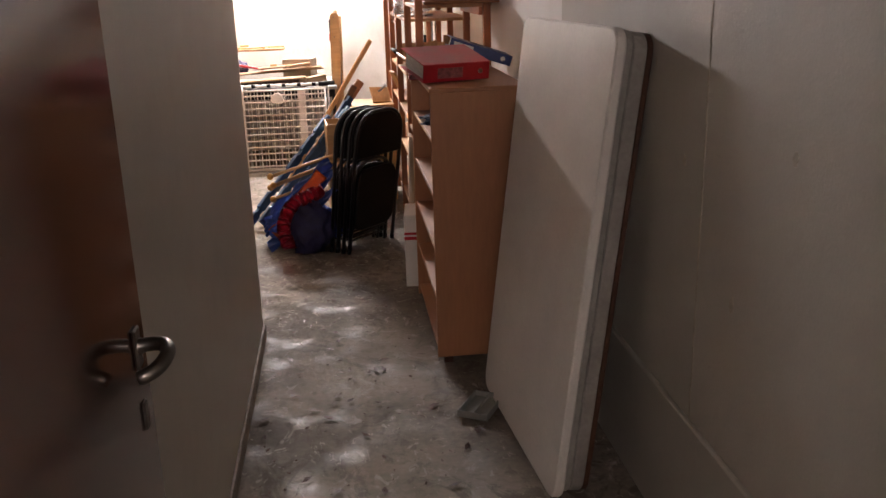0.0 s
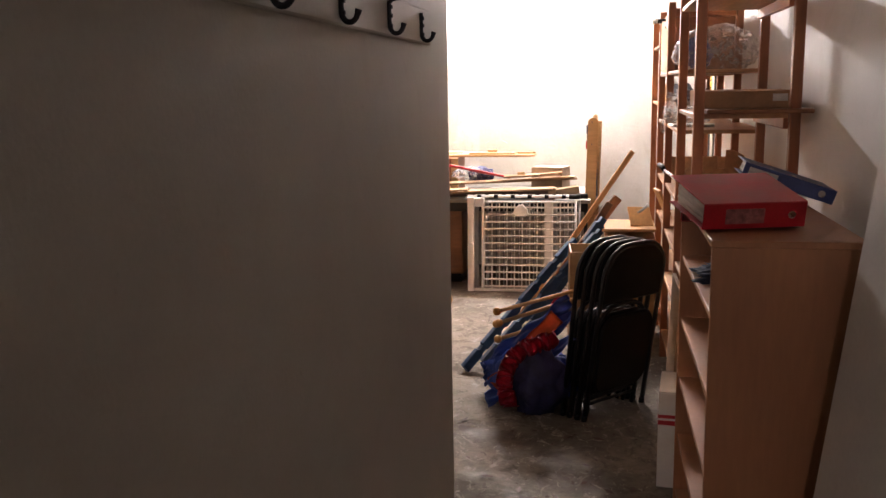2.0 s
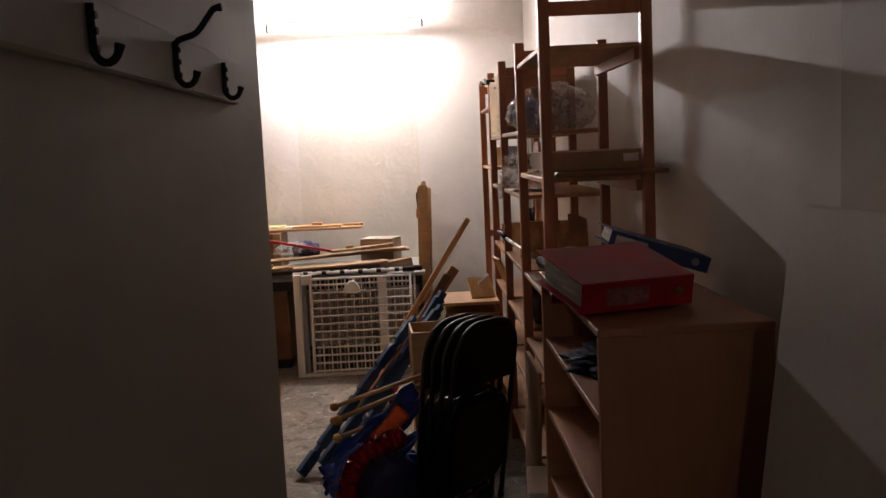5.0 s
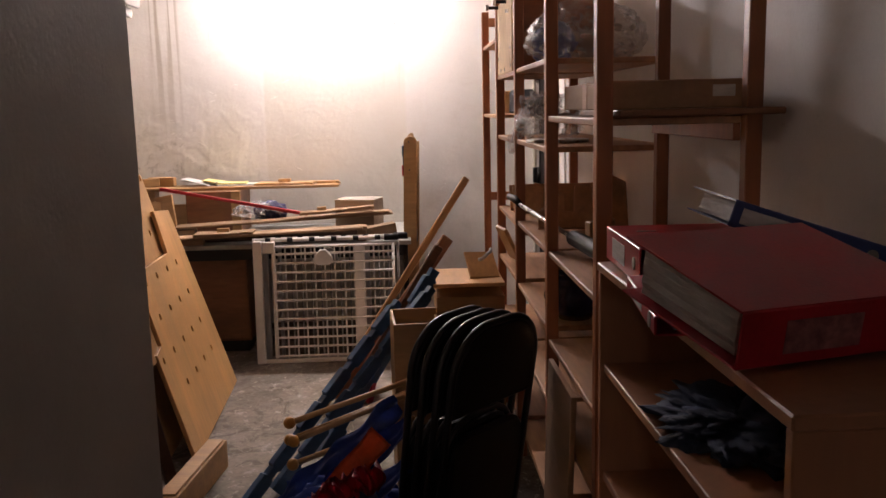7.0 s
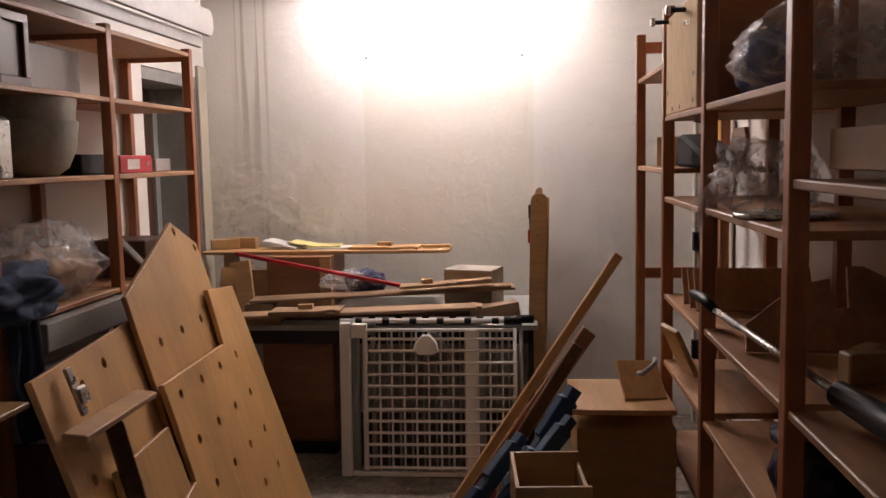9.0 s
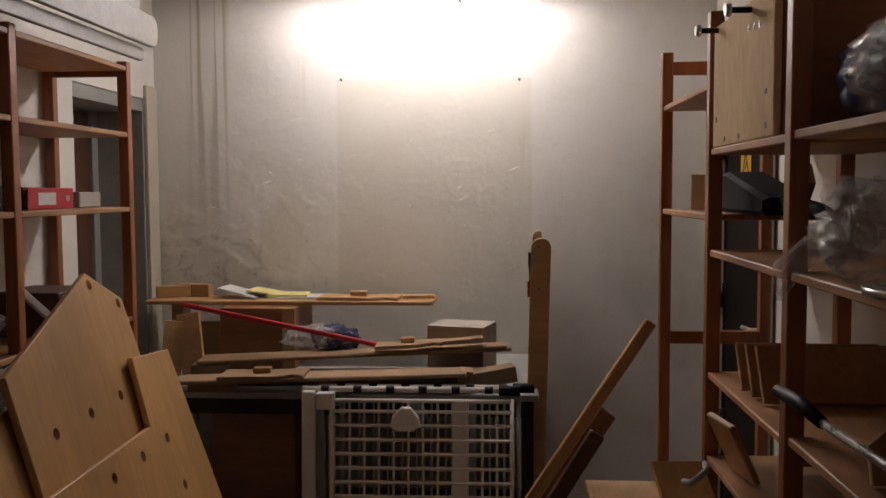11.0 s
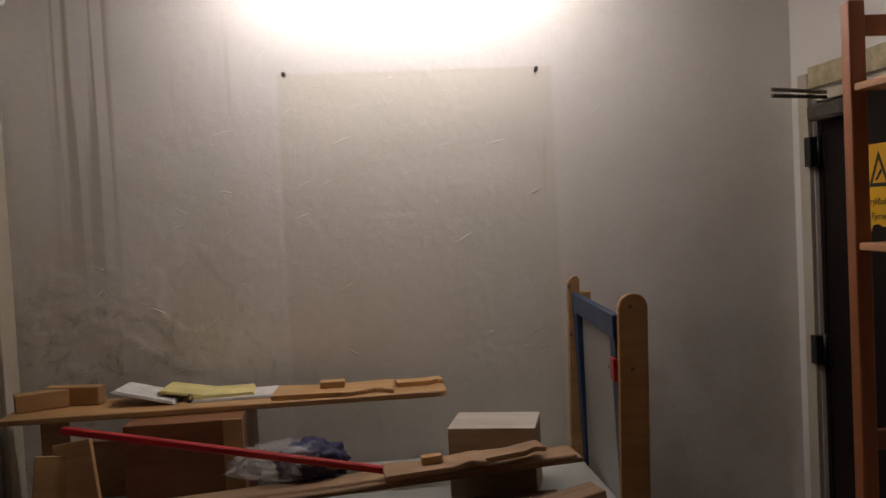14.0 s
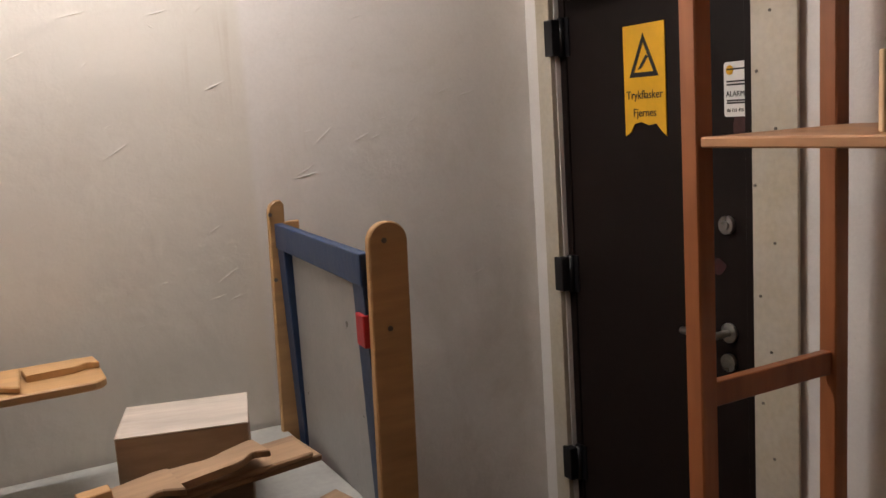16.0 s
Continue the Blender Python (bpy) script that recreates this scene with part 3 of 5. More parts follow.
# ---- recessed brown door in the left wall ----
d = thing("door_recess", pose(XL - 0.27, 7.19, 0), "dark brown panelled door deep in a grey recess", "door")
d["kind"] = "structure"
boxpart("door_leaf", (-0.05, -0.3, 0, 0.0, 0.70, 2.05), M_darkwood, d)
boxpart("door_frame", (-0.05, 0.70, 0, 0.02, 0.775, 2.12), M_reveal, d, "grey painted door frame")
boxpart("reveal", (0.02, 0.762, 0, 0.268, 0.776, 2.126), M_reveal, d, "grey painted reveal")
boxpart("lintel", (0.0, -0.2, 2.06, 0.268, 0.76, 2.126), M_reveal, d, "grey painted lintel")
structure("trim_door_post", (XL, 7.965, 0, XL + 0.02, 8.10, 2.2), M_cream, "chipped white door post", 0.003, "trim")

# ---- entrance door, open against the corridor wall ----
d = thing("door_entrance", pose(-0.315, -0.92, 0, 0, 0, -1.5), "glossy dark mahogany door, opened against the wall", "door")
d["kind"] = "structure"
boxpart("door_leaf", (0, 0, 0.01, 0.042, 0.93, 2.04), M_gloss, d, bevel=0.003)
bm = bmesh.new()
lever = smooth([(0.042, 0.87, 1.147), (0.062, 0.87, 1.15), (0.080, 0.866, 1.152), (0.094, 0.856, 1.152), (0.101, 0.838, 1.15), (0.10, 0.815, 1.146), (0.092, 0.796, 1.14), (0.078, 0.785, 1.134), (0.064, 0.782, 1.130)], 3)
tube(bm, lever, [0.014] * 2 + [0.012] * (len(lever) - 4) + [0.0115, 0.010], 12)
box(bm, 0.042, 0.853, 1.11, 0.048, 0.887, 1.18, 0.003)
part("door_handle", bm, M_oldsteel, d, "curved tarnished lever handle")
bm = bmesh.new()
box(bm, 0.042, 0.858, 1.0, 0.047, 0.882, 1.05, 0.004)
part("keyhole_plate", bm, M_oldsteel, d, "tarnished keyhole plate")

# ---- coat rack ----
rack = thing("coat_rack", pose(XC, 0.0, 1.82), "painted wooden coat rail with black iron hooks", "coat rack")
boxpart("rail", (0, -0.6, 0, 0.018, 2.42, 0.095), M_corr, rack, bevel=0.004)
for i, y in enumerate((0.07, 0.42, 0.75, 1.10, 1.47, 1.87, 2.25)):
    bm = bmesh.new()
    J = [(0.022, y, 0.080), (0.022, y, 0.03), (0.024, y, 0.016), (0.032, y, 0.006), (0.043, y, 0.005), (0.052, y, 0.013), (0.057, y, 0.028)]
    J = smooth(J, 4)
    tube(bm, J, [0.0055] * (len(J) - 3) + [0.006, 0.007, 0.0065], 10)
    for z in (0.065, 0.045, 0.022):
        tube(bm, [(0.022, y, z), (0.03, y, z)], 0.005, 8)
    if i % 2:
        K = smooth([(0.022, y, 0.074), (0.03, y, 0.082), (0.055, y, 0.090), (0.067, y, 0.100), (0.084, y, 0.122), (0.093, y, 0.132), (0.106, y, 0.134)], 4)
        tube(bm, K, [0.0055] * (len(K) - 3) + [0.006, 0.007, 0.0065], 10)
    part("hook", bm, M_hook, rack, "black iron double hook" if i % 2 else "black iron single hook")


# ---- shelving ----
def ladder(name, y, xf, xb, h, rungs, parent):
    """One upright frame: two posts with cross rails."""
    for x in (xf, xb):
        boxpart("post", (x - 0.021, y - 0.021, 0, x + 0.021, y + 0.021, h), M_shelfwood, parent, bevel=0.003)
    lo, hi = min(xf, xb), max(xf, xb)
    for z in rungs:
        boxpart("rail", (lo + 0.021, y - 0.012, z - 0.05, hi - 0.021, y + 0.012, z), M_shelfwood, parent, bevel=0.002)


def board(parent, x0, x1, y0, y1, z, mat=None, t=0.02, label=""):
    boxpart("shelf_board", (x0, y0, z - t, x1, y1, z), mat or M_shelfedge, parent, label, 0.003)


FX, BX, H = 0.572, 0.955, 2.16
RY = (3.66, 4.46, 5.31, 6.07, 6.87)
rs = thing("shelving_rack", Matrix(), "long reddish stained pine shelving rack along the wall, half full", "shelf")
for y in RY:
    top = 2.25 if y == RY[0] else H
    ladder("ladder", y, FX, BX, top, (top - 0.035, 1.08, 0.16), rs)
LEVELS = ((2.06, 1.565, 1.10, 0.785, 0.55, 0.18), (1.76, 1.458, 1.10, 0.82, 0.55, 0.18), (1.755, 1.455, 1.085, 0.83, 0.55, 0.18), (1.955, 1.56))
for i, zs in enumerate(LEVELS):
    for z in zs:
        board(rs, FX - 0.015, BX + 0.03, RY[i] + 0.022, RY[i + 1] - 0.022, z)
        if i == 0 and z > 1.2:
            boxpart("batten", (BX - 0.04, RY[i] + 0.022, z - 0.065, BX - 0.02, RY[i + 1] - 0.022, z - 0.02), M_shelfwood, rs)

GX, GB, GH = -1.62, -1.935, 2.17
GY = (3.5, 4.37, 5.23, 6.075, 6.94)
ls = thing("shelving_rack", Matrix(), "dark stained pine shelving rack in front of a recess, cluttered", "shelf")
for y in GY:
    ladder("ladder", y, GX, GB, GH, (2.16, 1.12, 0.2), ls)
for i in range(4):
    for z in (2.15, 1.88, 1.575, 1.12, 0.2) if i > 1 else (2.15, 1.88, 1.575, 1.12, 0.87, 0.2):
        board(ls, GB - 0.02, GX + 0.02, GY[i] + 0.022, GY[i + 1] - 0.022, z)

# boards stored on top of the left rack
for i, (x, y1, z) in enumerate(((-1.535, 6.98, 2.176), (-1.50, 7.04, 2.235), (-1.55, 6.99, 2.37))):
    bm = bmesh.new()
    h = (0.055, 0.13, 0.14)[i]
    slab(bm, rounded(2.6, h, min(0.05, h * 0.45)), 0.022, basis((x - 0.011, y1, z), (0, -1, 0), (0, 0, 1)), 0.003)
    solid("storage_board", bm, M_storage, Matrix(), "long white board with a rounded end, on edge", "board", "boards on the rack")

# ---- white folded table top against the corridor wall ----
ft = thing("folding_table", basis((0.69, 2.07, 0.0), (0.075, -0.95, 0), (0.185, 0.0, 1.53)), "white folded table leaning on the wall", "table")
bm = bmesh.new()
slab(bm, rounded(0.96, 1.56, 0.06), 0.035, None, 0.006)
part("tabletop", bm, M_white, ft)
bm = bmesh.new()
slab(bm, rounded(0.92, 1.555, 0.06), 0.03, pose(0.005, 0, -0.034), 0.004)
part("edge_layer", bm, M_edge, ft, "grey worn edge layer")
bm = bmesh.new()
slab(bm, rounded(0.91, 1.55, 0.06), 0.045, pose(0.01, 0, -0.083), 0.004)
part("lower_layer", bm, M_edge, ft, "grey lower leaf")
bm = bmesh.new()
slab(bm, rounded(0.90, 1.55, 0.05), 0.02, pose(0.01, 0.0, -0.107), 0.004)
part("backing", bm, M_darkwood, ft, "dark backing board")
tray = thing("plastic_tray", pose(0.605, 1.84, 0.002, 0, 0, 60), "grey plastic tray lying on the floor", "tray")
for nm, dd in (("base", (-0.10, -0.065, 0, 0.10, 0.065, 0.006)), ("rim", (-0.10, -0.065, 0.006, 0.10, -0.058, 0.03)), ("rim", (-0.10, 0.058, 0.006, 0.10, 0.065, 0.03)), ("rim", (-0.10, -0.058, 0.006, -0.093, 0.058, 0.03)), ("rim", (0.093, -0.058, 0.006, 0.10, 0.058, 0.03)), ("rib", (-0.093, -0.003, 0.006, 0.093, 0.003, 0.024))):
    boxpart(nm, dd, M_reveal, tray)

# ---- bookcase ----
bc = thing("bookcase", pose(0.484, 2.32, 0), "open beech-veneer bookcase, paint-spotted, standing side-on", "bookcase")
D, L, HB = 0.418, 0.985, 1.26
boxpart("side_panel", (0, 0, 0.03, D, 0.02, HB - 0.02), M_case, bc)
boxpart("side_panel", (0, L - 0.02, 0.0, D, L, HB - 0.02), M_case, bc)
boxpart("top", (-0.003, -0.003, HB - 0.02, D, L + 0.003, HB), M_case, bc, bevel=0.003)
boxpart("back_panel", (D - 0.008, 0.02, 0.05, D - 0.002, L - 0.02, HB - 0.02), M_case, bc)
for z in (0.06, 0.30, 0.54, 0.785, 1.035):
    boxpart("shelf_board", (0.008, 0.02, z - 0.02, D - 0.008, L - 0.02, z), M_case, bc)
boxpart("plinth", (0.03, 0.02, 0, 0.05, L - 0.02, 0.04), M_darkwood, bc, "dark plinth")
for x in (0.03, D - 0.05):
    boxpart("foot", (x, 0.002, 0, x + 0.04, 0.018, 0.03), M_darkwood, bc, "dark foot")


def binder(m, mat, label, w=0.075, open_fan=0.0):
    """A lever-arch file lying flat: spine along y at x = 0, covers towards +x."""
    b = thing("ring_binder", m, label, "binder", "binders")
    boxpart("spine", (0, 0, 0, 0.004, 0.318, w), mat, b)
    boxpart("cover", (0.004, 0, 0, 0.285, 0.318, 0.003), mat, b)
    bm = bmesh.new()
    box(bm, 0.004, 0, 0, 0.285, 0.318, 0.003, 0, pose(0, 0, w - 0.003, 0, -open_fan, 0))
    part("cover", bm, mat, b)
    bm = bmesh.new()
    n = 7
    left = [(0.30 + 0.006 * noise.noise(Vector((k * 1.7, w * 40, 0))), 0.006 + k * (w - 0.012) / n) for k in range(n + 1)]
    right = [(0.012, z) for _, z in left[::-1]]
    slab(bm, left + right, 0.228, Matrix(((0, 0, 1, 0.03), (1, 0, 0, 0), (0, 1, 0, 0), (0, 0, 0, 1))))
    part("paper_block", bm, M_paper, b, "worn paper stack")
    boxpart("label_card", (-0.001, 0.20 if mat is M_blue else 0.13, w * 0.2, 0.0, 0.30 if mat is M_blue else 0.25, w * 0.78), M_labelred if w > 0.077 else M_paper, b, "pale label card", 0)
    bm = bmesh.new()
    tube(bm, [(-0.002, 0.045, w / 2), (0.002, 0.045, w / 2)], 0.012, 12)
    part("finger_ring", bm, M_steel, b, "metal finger ring")
    for y in (0.135, 0.215):
        boxpart("metal_eyelet", (0.045, y, w - 0.001, 0.085, y + 0.008, w + 0.0015), M_steel, b, "metal slot eyelet", 0)
    return b


binder(pose(0.775, 2.545, 1.268, 0, 0, 106) @ pose(0, 0, 0, 0, -10, 0), M_red, "fat red lever-arch binder lying on the bookcase, papers bulging out", 0.079, 2)
binder(pose(0.425, 2.66, 1.262, 0, 0, -7), M_red, "thin red binder squashed under another binder", 0.03)
binder(pose(0.498, 3.02, 1.262, 0, 0, -2), M_red, "red lever-arch binder at the end of the bookcase", 0.072)
binder(basis((0.955, 2.98, 1.275), (0.05, 1, 0), (-0.30, 0.0, 0.10)), M_blue, "blue lever-arch binder tilted over another binder", 0.05)
bm = bmesh.new()
blob(bm, (0, 0, 0.012), (0.11, 0.15, 0.026), 3.1, 0.7, 5, 3.4, 0.5, 0.5)
solid("folded_garment", bm, M_denim, pose(0.64, 2.86, 1.036), "crumpled grey-blue garment on the bookcase shelf", "clothes")
bm = bmesh.new()
slab(bm, rounded(0.035, 0.30, 0.015, 4), 0.008, None, 0.002)
solid("flat_tool", bm, M_oldsteel, pose(0.80, 2.45, 1.0355, 0, 0, 22), "dark flat steel tool lying on the shelf", "tool")

# ---- white carton by the bookcase ----
ct = thing("carton", pose(0.425, 3.42, 0, 0, 0, -6), "white carton with a red stripe and open lid", "box")
boxpart("body", (0, 0, 0, 0.12, 0.28, 0.42), M_gate, ct)
boxpart("stripe", (-0.001, -0.001, 0.28, 0.121, 0.281, 0.30), M_red, ct, "red stripe", 0)
boxpart("stripe", (-0.001, -0.001, 0.31, 0.121, 0.281, 0.325), M_red, ct, "red stripe", 0)
boxpart("lid", (0, 0, 0.42, 0.14, 0.28, 0.426), M_white, ct)


# ---- folded black chairs ----
def arch(w, h, r, y):
    """Line of an inverted U, w wide and h high, with rounded shoulders."""
    pts = [(0, y, 0), (0, y, h - r)]
    for k in range(1, 9):
        a = radians(180 - 90 * k / 8)
        pts.append((r + r * math.cos(a), y, h - r + r * math.sin(a)))
    return pts + [(w - x, y, z) for x, _, z in pts[::-1]]


def folding_chair(m):
    c = thing("folding_chair", m, "black folded steel chair with padded vinyl back and seat", "chair", "stack of folded chairs")
    W, HC = 0.44, 0.93
    bm = bmesh.new()
    tube(bm, arch(W, HC, 0.16, 0), 0.0125, 10)
    part("frame", bm, M_blackmetal, c)
    bm = bmesh.new()
    tube(bm, [Vector(p) + Vector((0.045, 0.03, 0)) for p in arch(W - 0.09, 0.60, 0.13, 0)], 0.0115, 10)
    part("rear_frame", bm, M_blackmetal, c)
    bm = bmesh.new()
    slab(bm, rounded(W - 0.012, 0.29, 0.152, 9, (0, 0, 1, 1)), 0.026, basis((0.006, 0.013, HC - 0.296), (1, 0, 0), (0, 0, 1)), 0.009)
    part("backrest", bm, M_black, c)
    bm = bmesh.new()
    slab(bm, rounded(W - 0.05, 0.42, 0.08, 6), 0.034, basis((0.025, 0.018, 0.14), (1, 0, 0), (0, 0, 1)), 0.011)
    part("seat", bm, M_black, c)
    for z in (0.07, 0.11):
        bm = bmesh.new()
        tube(bm, [(0.045, 0.03, z), (W - 0.045, 0.03, z)], 0.008, 8)
        part("stretcher", bm, M_blackmetal, c)
    for x in (0.0, W):
        bm = bmesh.new()
        tube(bm, [(x, 0, 0), (x, 0, 0.03)], 0.015, 10)
        part("foot_cap", bm, M_black, c, "black rubber foot cap")
    return c


first = folding_chair(pose(0.105, 4.135, 0, 9, 0, 47))
for i in range(1, 4):
    copy_thing(first, pose(0.105 - 0.037 * i, 4.135 + 0.026 * i, 0, 9 - 0.6 * i, 0, 47 + (i % 2) * 1.5))
bm = bmesh.new()
box(bm, 0, 0, 0, 0.018, 0.42, 0.74, 0.002)
solid("leaning_panel", bm, M_card, pose(0.515, 3.93, 0, 0, 2, 0), "pale chipboard panel standing on edge by the rack", "panel")

# ---- cloth bundle, mallets and painted frames ----
for k, (y, z, sag) in enumerate(((4.58, 0.24, 0.020), (4.47, 0.20, 0.024), (4.33, 0.14, 0.022))):
    bm = bmesh.new()
    cloth(bm, (-0.49 + 0.03 * k, y, z - 0.09), (0.49, -0.05, 0.42), (0.03, -0.09, -0.04), 34, 14, sag, k * 2.1)
    blob(bm, (-0.22 + 0.03 * k, y - 0.02, 0.14), (0.22, 0.07, 0.14), 3.0 + k, 0.3, 4, 2.0, 0.9, 0.12)
    solid("play_tunnel", bm, M_clothblue, Matrix(), "blue nylon cloth bundle propped beside the chairs", "cloth", "nylon bundles")
bm = bmesh.new()
cloth(bm, (-0.41, 4.30, 0.15), (0.34, -0.01, 0.39), (0.06, -0.05, -0.05), 24, 6, 0.014, 5.0)
solid("nylon_sheet", bm, M_clothorange, Matrix(), "orange nylon strip folded over the blue bundle", "cloth")
bm = bmesh.new()
rows = []
spine = smooth([(-0.27, 4.13, 0.06), (-0.30, 4.12, 0.17), (-0.285, 4.12, 0.27), (-0.225, 4.12, 0.36), (-0.14, 4.13, 0.40), (-0.04, 4.14, 0.43)], 20)
for k, c in enumerate(spine):
    d = (spine[min(k + 1, len(spine) - 1)] - spine[max(k - 1, 0)]).normalized()
    side = d.cross(Vector((0, 1, 0))).normalized() * 0.042
    rows.append([bm.verts.new(c + side * v + d * 0.012 * math.sin(k * 0.9 + 2 * v) + Vector((0, -0.024 * math.sin(k * 1.25 + v) * (0.5 + abs(v)), 0))) for v in (-1, -0.5, 0, 0.5, 1)])
fs = []
for a, b in zip(rows, rows[1:]):
    for k in range(4):
        f = bm.faces.new((a[k], a[k + 1], b[k + 1], b[k]))
        f.smooth = True
        fs.append(f)
bmesh.ops.solidify(bm, geom=fs, thickness=0.004)
solid("ruffle", bm, M_clothred, Matrix(), "red satin ruffle along the bundle's edge", "cloth")
bm = bmesh.new()
blob(bm, (-0.14, 4.22, 0.17), (0.15, 0.07, 0.20), 8.0, 0.3, 4, 2.2, 0.85)
solid("dark_cloth", bm, M_purple, Matrix(), "dark navy cloth heap on the floor", "cloth")

for i, (x, y, z, dx, dz) in enumerate(((-0.40, 4.66, 0.43, 0.42, 0.10), (-0.38, 4.60, 0.38, 0.44, 0.13), (-0.41, 4.72, 0.34, 0.42, 0.12), (-0.39, 4.62, 0.28, 0.4, 0.1))):
    mt = thing("mallet", basis((x, y, z), (dx, 0.12, dz), (0, 0, 1)), "wooden mallet with a yellow varnished knob", "mallet", "mallets in the heap")
    bm = bmesh.new()
    tube(bm, [(0, 0, 0), (0.5, 0, 0)], 0.011, 10)
    part("shaft", bm, M_plydk, mt)
    bm = bmesh.new()
    blob(bm, (0, 0, 0), (0.024, 0.024, 0.024), i, 0.03, 2)
    part("knob", bm, M_orangeknob, mt, "yellow varnished knob")


def leaning_bar(name, a, b, w, t, mat, label, category, group="", notch=0):
    """A flat bar from a to b with its broad side towards the walker."""
    a, b = Vector(a), Vector(b)
    m = basis(a, b - a, (0, 0, 1) if abs((b - a).normalized().z) < 0.98 else (1, 0, 0))
    n = (b - a).length
    bm = bmesh.new()
    if notch:
        step = n / notch
        upper = []
        for k in range(notch):
            upper += [(k * step, w / 2), ((k + 0.72) * step, w / 2), ((k + 0.76) * step, w * 0.3), ((k + 0.96) * step, w * 0.3)]
        slab(bm, [(x, -y) for x, y in upper] + upper[::-1], t, pose(0, 0, -t / 2), 0.003)
    else:
        box(bm, 0, -w / 2, -t / 2, n, w / 2, t / 2, 0.004)
    return solid(name, bm, mat, m, label, category, group)


leaning_bar("wooden_bar", (-0.42, 5.99, 0.01), (0.388, 6.06, 1.235), 0.036, 0.03, M_plydk, "slim brown wooden bar propped up", "bar", "propped bars")
leaning_bar("wooden_bar", (-0.34, 6.16, 0.01), (0.30, 6.40, 0.87), 0.07, 0.025, M_oldwood, "pale wooden bar propped up", "bar", "propped bars")
leaning_bar("wooden_bar", (-0.30, 6.08, 0.01), (0.24, 6.16, 0.86), 0.05, 0.03, M_darkwood, "dark wooden bar propped up", "bar", "propped bars")
for i in range(2):
    leaning_bar("painted_rail", (-0.62 + 0.10 * i, 4.85 + 0.12 * i, 0.02), (0.02 + 0.16 * i, 5.45, 0.72 + 0.06 * i), 0.06, 0.035, M_bluewood, "blue painted notched wooden rail", "rail", "blue rails", 6)
leaning_bar("painted_rail", (-0.35, 5.35, 0.02), (0.2, 5.6, 0.84), 0.07, 0.04, M_bluewood, "blue painted wooden rail", "rail", "blue rails", 5)
bm = bmesh.new()
box(bm, 0, 0, 0, 0.05, 0.25, 0.3, 0.02)
solid("red_cushion", bm, M_clothred, pose(-0.20, 6.1, 0.0, 0, 12, 0), "red fabric pad behind the bars", "cushion")


# ---- boxes on the floor behind the chairs ----
def open_box(name, m, w, d, h, mat, label, t=0.012):
    b = thing(name, m, label, "box")
    boxpart("bottom", (0, 0, 0, w, d, t), mat, b)
    boxpart("side", (0, 0, t, w, t, h), mat, b)
    boxpart("side", (0, d - t, t, w, d, h), mat, b)
    boxpart("side", (0, t, t, t, d - t, h), mat, b)
    boxpart("side", (w - t, t, t, w, d - t, h - 0.03), mat, b)
    return b


open_box("wooden_box", pose(0.0, 4.98, 0, 0, 0, 4), 0.21, 0.3, 0.72, M_plydk, "tall open plywood box")
cb = thing("low_cabinet", pose(0.20, 5.58, 0), "low plywood cabinet with a lid board", "cabinet")
boxpart("body", (0, 0, 0, 0.33, 0.38, 0.70), M_plydk, cb)
boxpart("lid", (-0.015, -0.015, 0.75, 0.33, 0.4, 0.768), M_ply, cb)
boxpart("lid_support", (0.0, 0.3, 0.70, 0.33, 0.32, 0.75), M_plydk, cb)
bm = bmesh.new()
slab(bm, [(0, 0), (0.15, 0), (0.15, 0.17), (0, 0.17)], 0.015, basis((0.37, 5.68, 0.768), (1, 0.2, -0.05), (0.0, 0.8, 0.6)), 0.002)
hb = solid("bracket_board", bm, M_ply, Matrix(), "plywood offcut with a grey metal handle", "board")
bm = bmesh.new()
tube(bm, [(0.42, 5.70, 0.86), (0.43, 5.66, 0.87), (0.45, 5.65, 0.89), (0.47, 5.66, 0.905), (0.475, 5.70, 0.91)], 0.009, 8)
part("handle", bm, M_gategrey, hb, "grey metal handle")

# ---- lit hall behind the entrance ----
hl = thing("hall_lamp", pose(-0.12, -3.3, 2.0), "white opal globe lamp on the hall wall, lit", "lamp")
bm = bmesh.new()
tube(bm, [(0, 0, 0), (0, 0.025, 0)], 0.055, 16)
tube(bm, [(0, 0.02, 0), (0, 0.09, 0)], 0.018, 12)
part("mount", bm, M_lampbody, hl)
bm = bmesh.new()
bmesh.ops.create_uvsphere(bm, u_segments=20, v_segments=12, radius=0.09, matrix=Matrix.Translation((0, 0.16, 0)))
part("globe", bm, glow("opal_glass", (1.0, 0.86, 0.85), HALL), hl, "glowing opal glass globe")

# ---- table at the back wall ----
tb = thing("work_table", pose(-1.80, 7.13, 0), "grey-topped table pushed against the wall, piled with wood", "table")
boxpart("tabletop", (0, 0, 0.725, 1.892, 0.97, 0.755), M_table, tb, bevel=0.004)
boxpart("apron", (0.03, 0.03, 0.65, 1.86, 0.05, 0.725), M_blackmetal, tb, "dark apron")
boxpart("end_panel", (1.84, 0.03, 0, 1.87, 0.95, 0.725), M_blackmetal, tb, "dark end panel")
for x, y in ((0.04, 0.06), (0.04, 0.9)):
    bm = bmesh.new()
    tube(bm, [(x + 0.02, y, 0), (x + 0.02, y, 0.725)], 0.016, 8)
    part("leg", bm, M_steel, tb, "steel leg")
uc = thing("under_cabinet", pose(-1.40, 7.28, 0), "brown veneered cabinet under the table", "cabinet")
boxpart("body", (0, 0, 0.08, 0.40, 0.5, 0.72), M_oldwood, uc)
boxpart("door", (0.006, -0.018, 0.1, 0.394, 0.0, 0.71), M_oldwood, uc)
boxpart("plinth", (0.02, 0.03, 0, 0.38, 0.48, 0.08), M_blackmetal, uc, "black plinth")

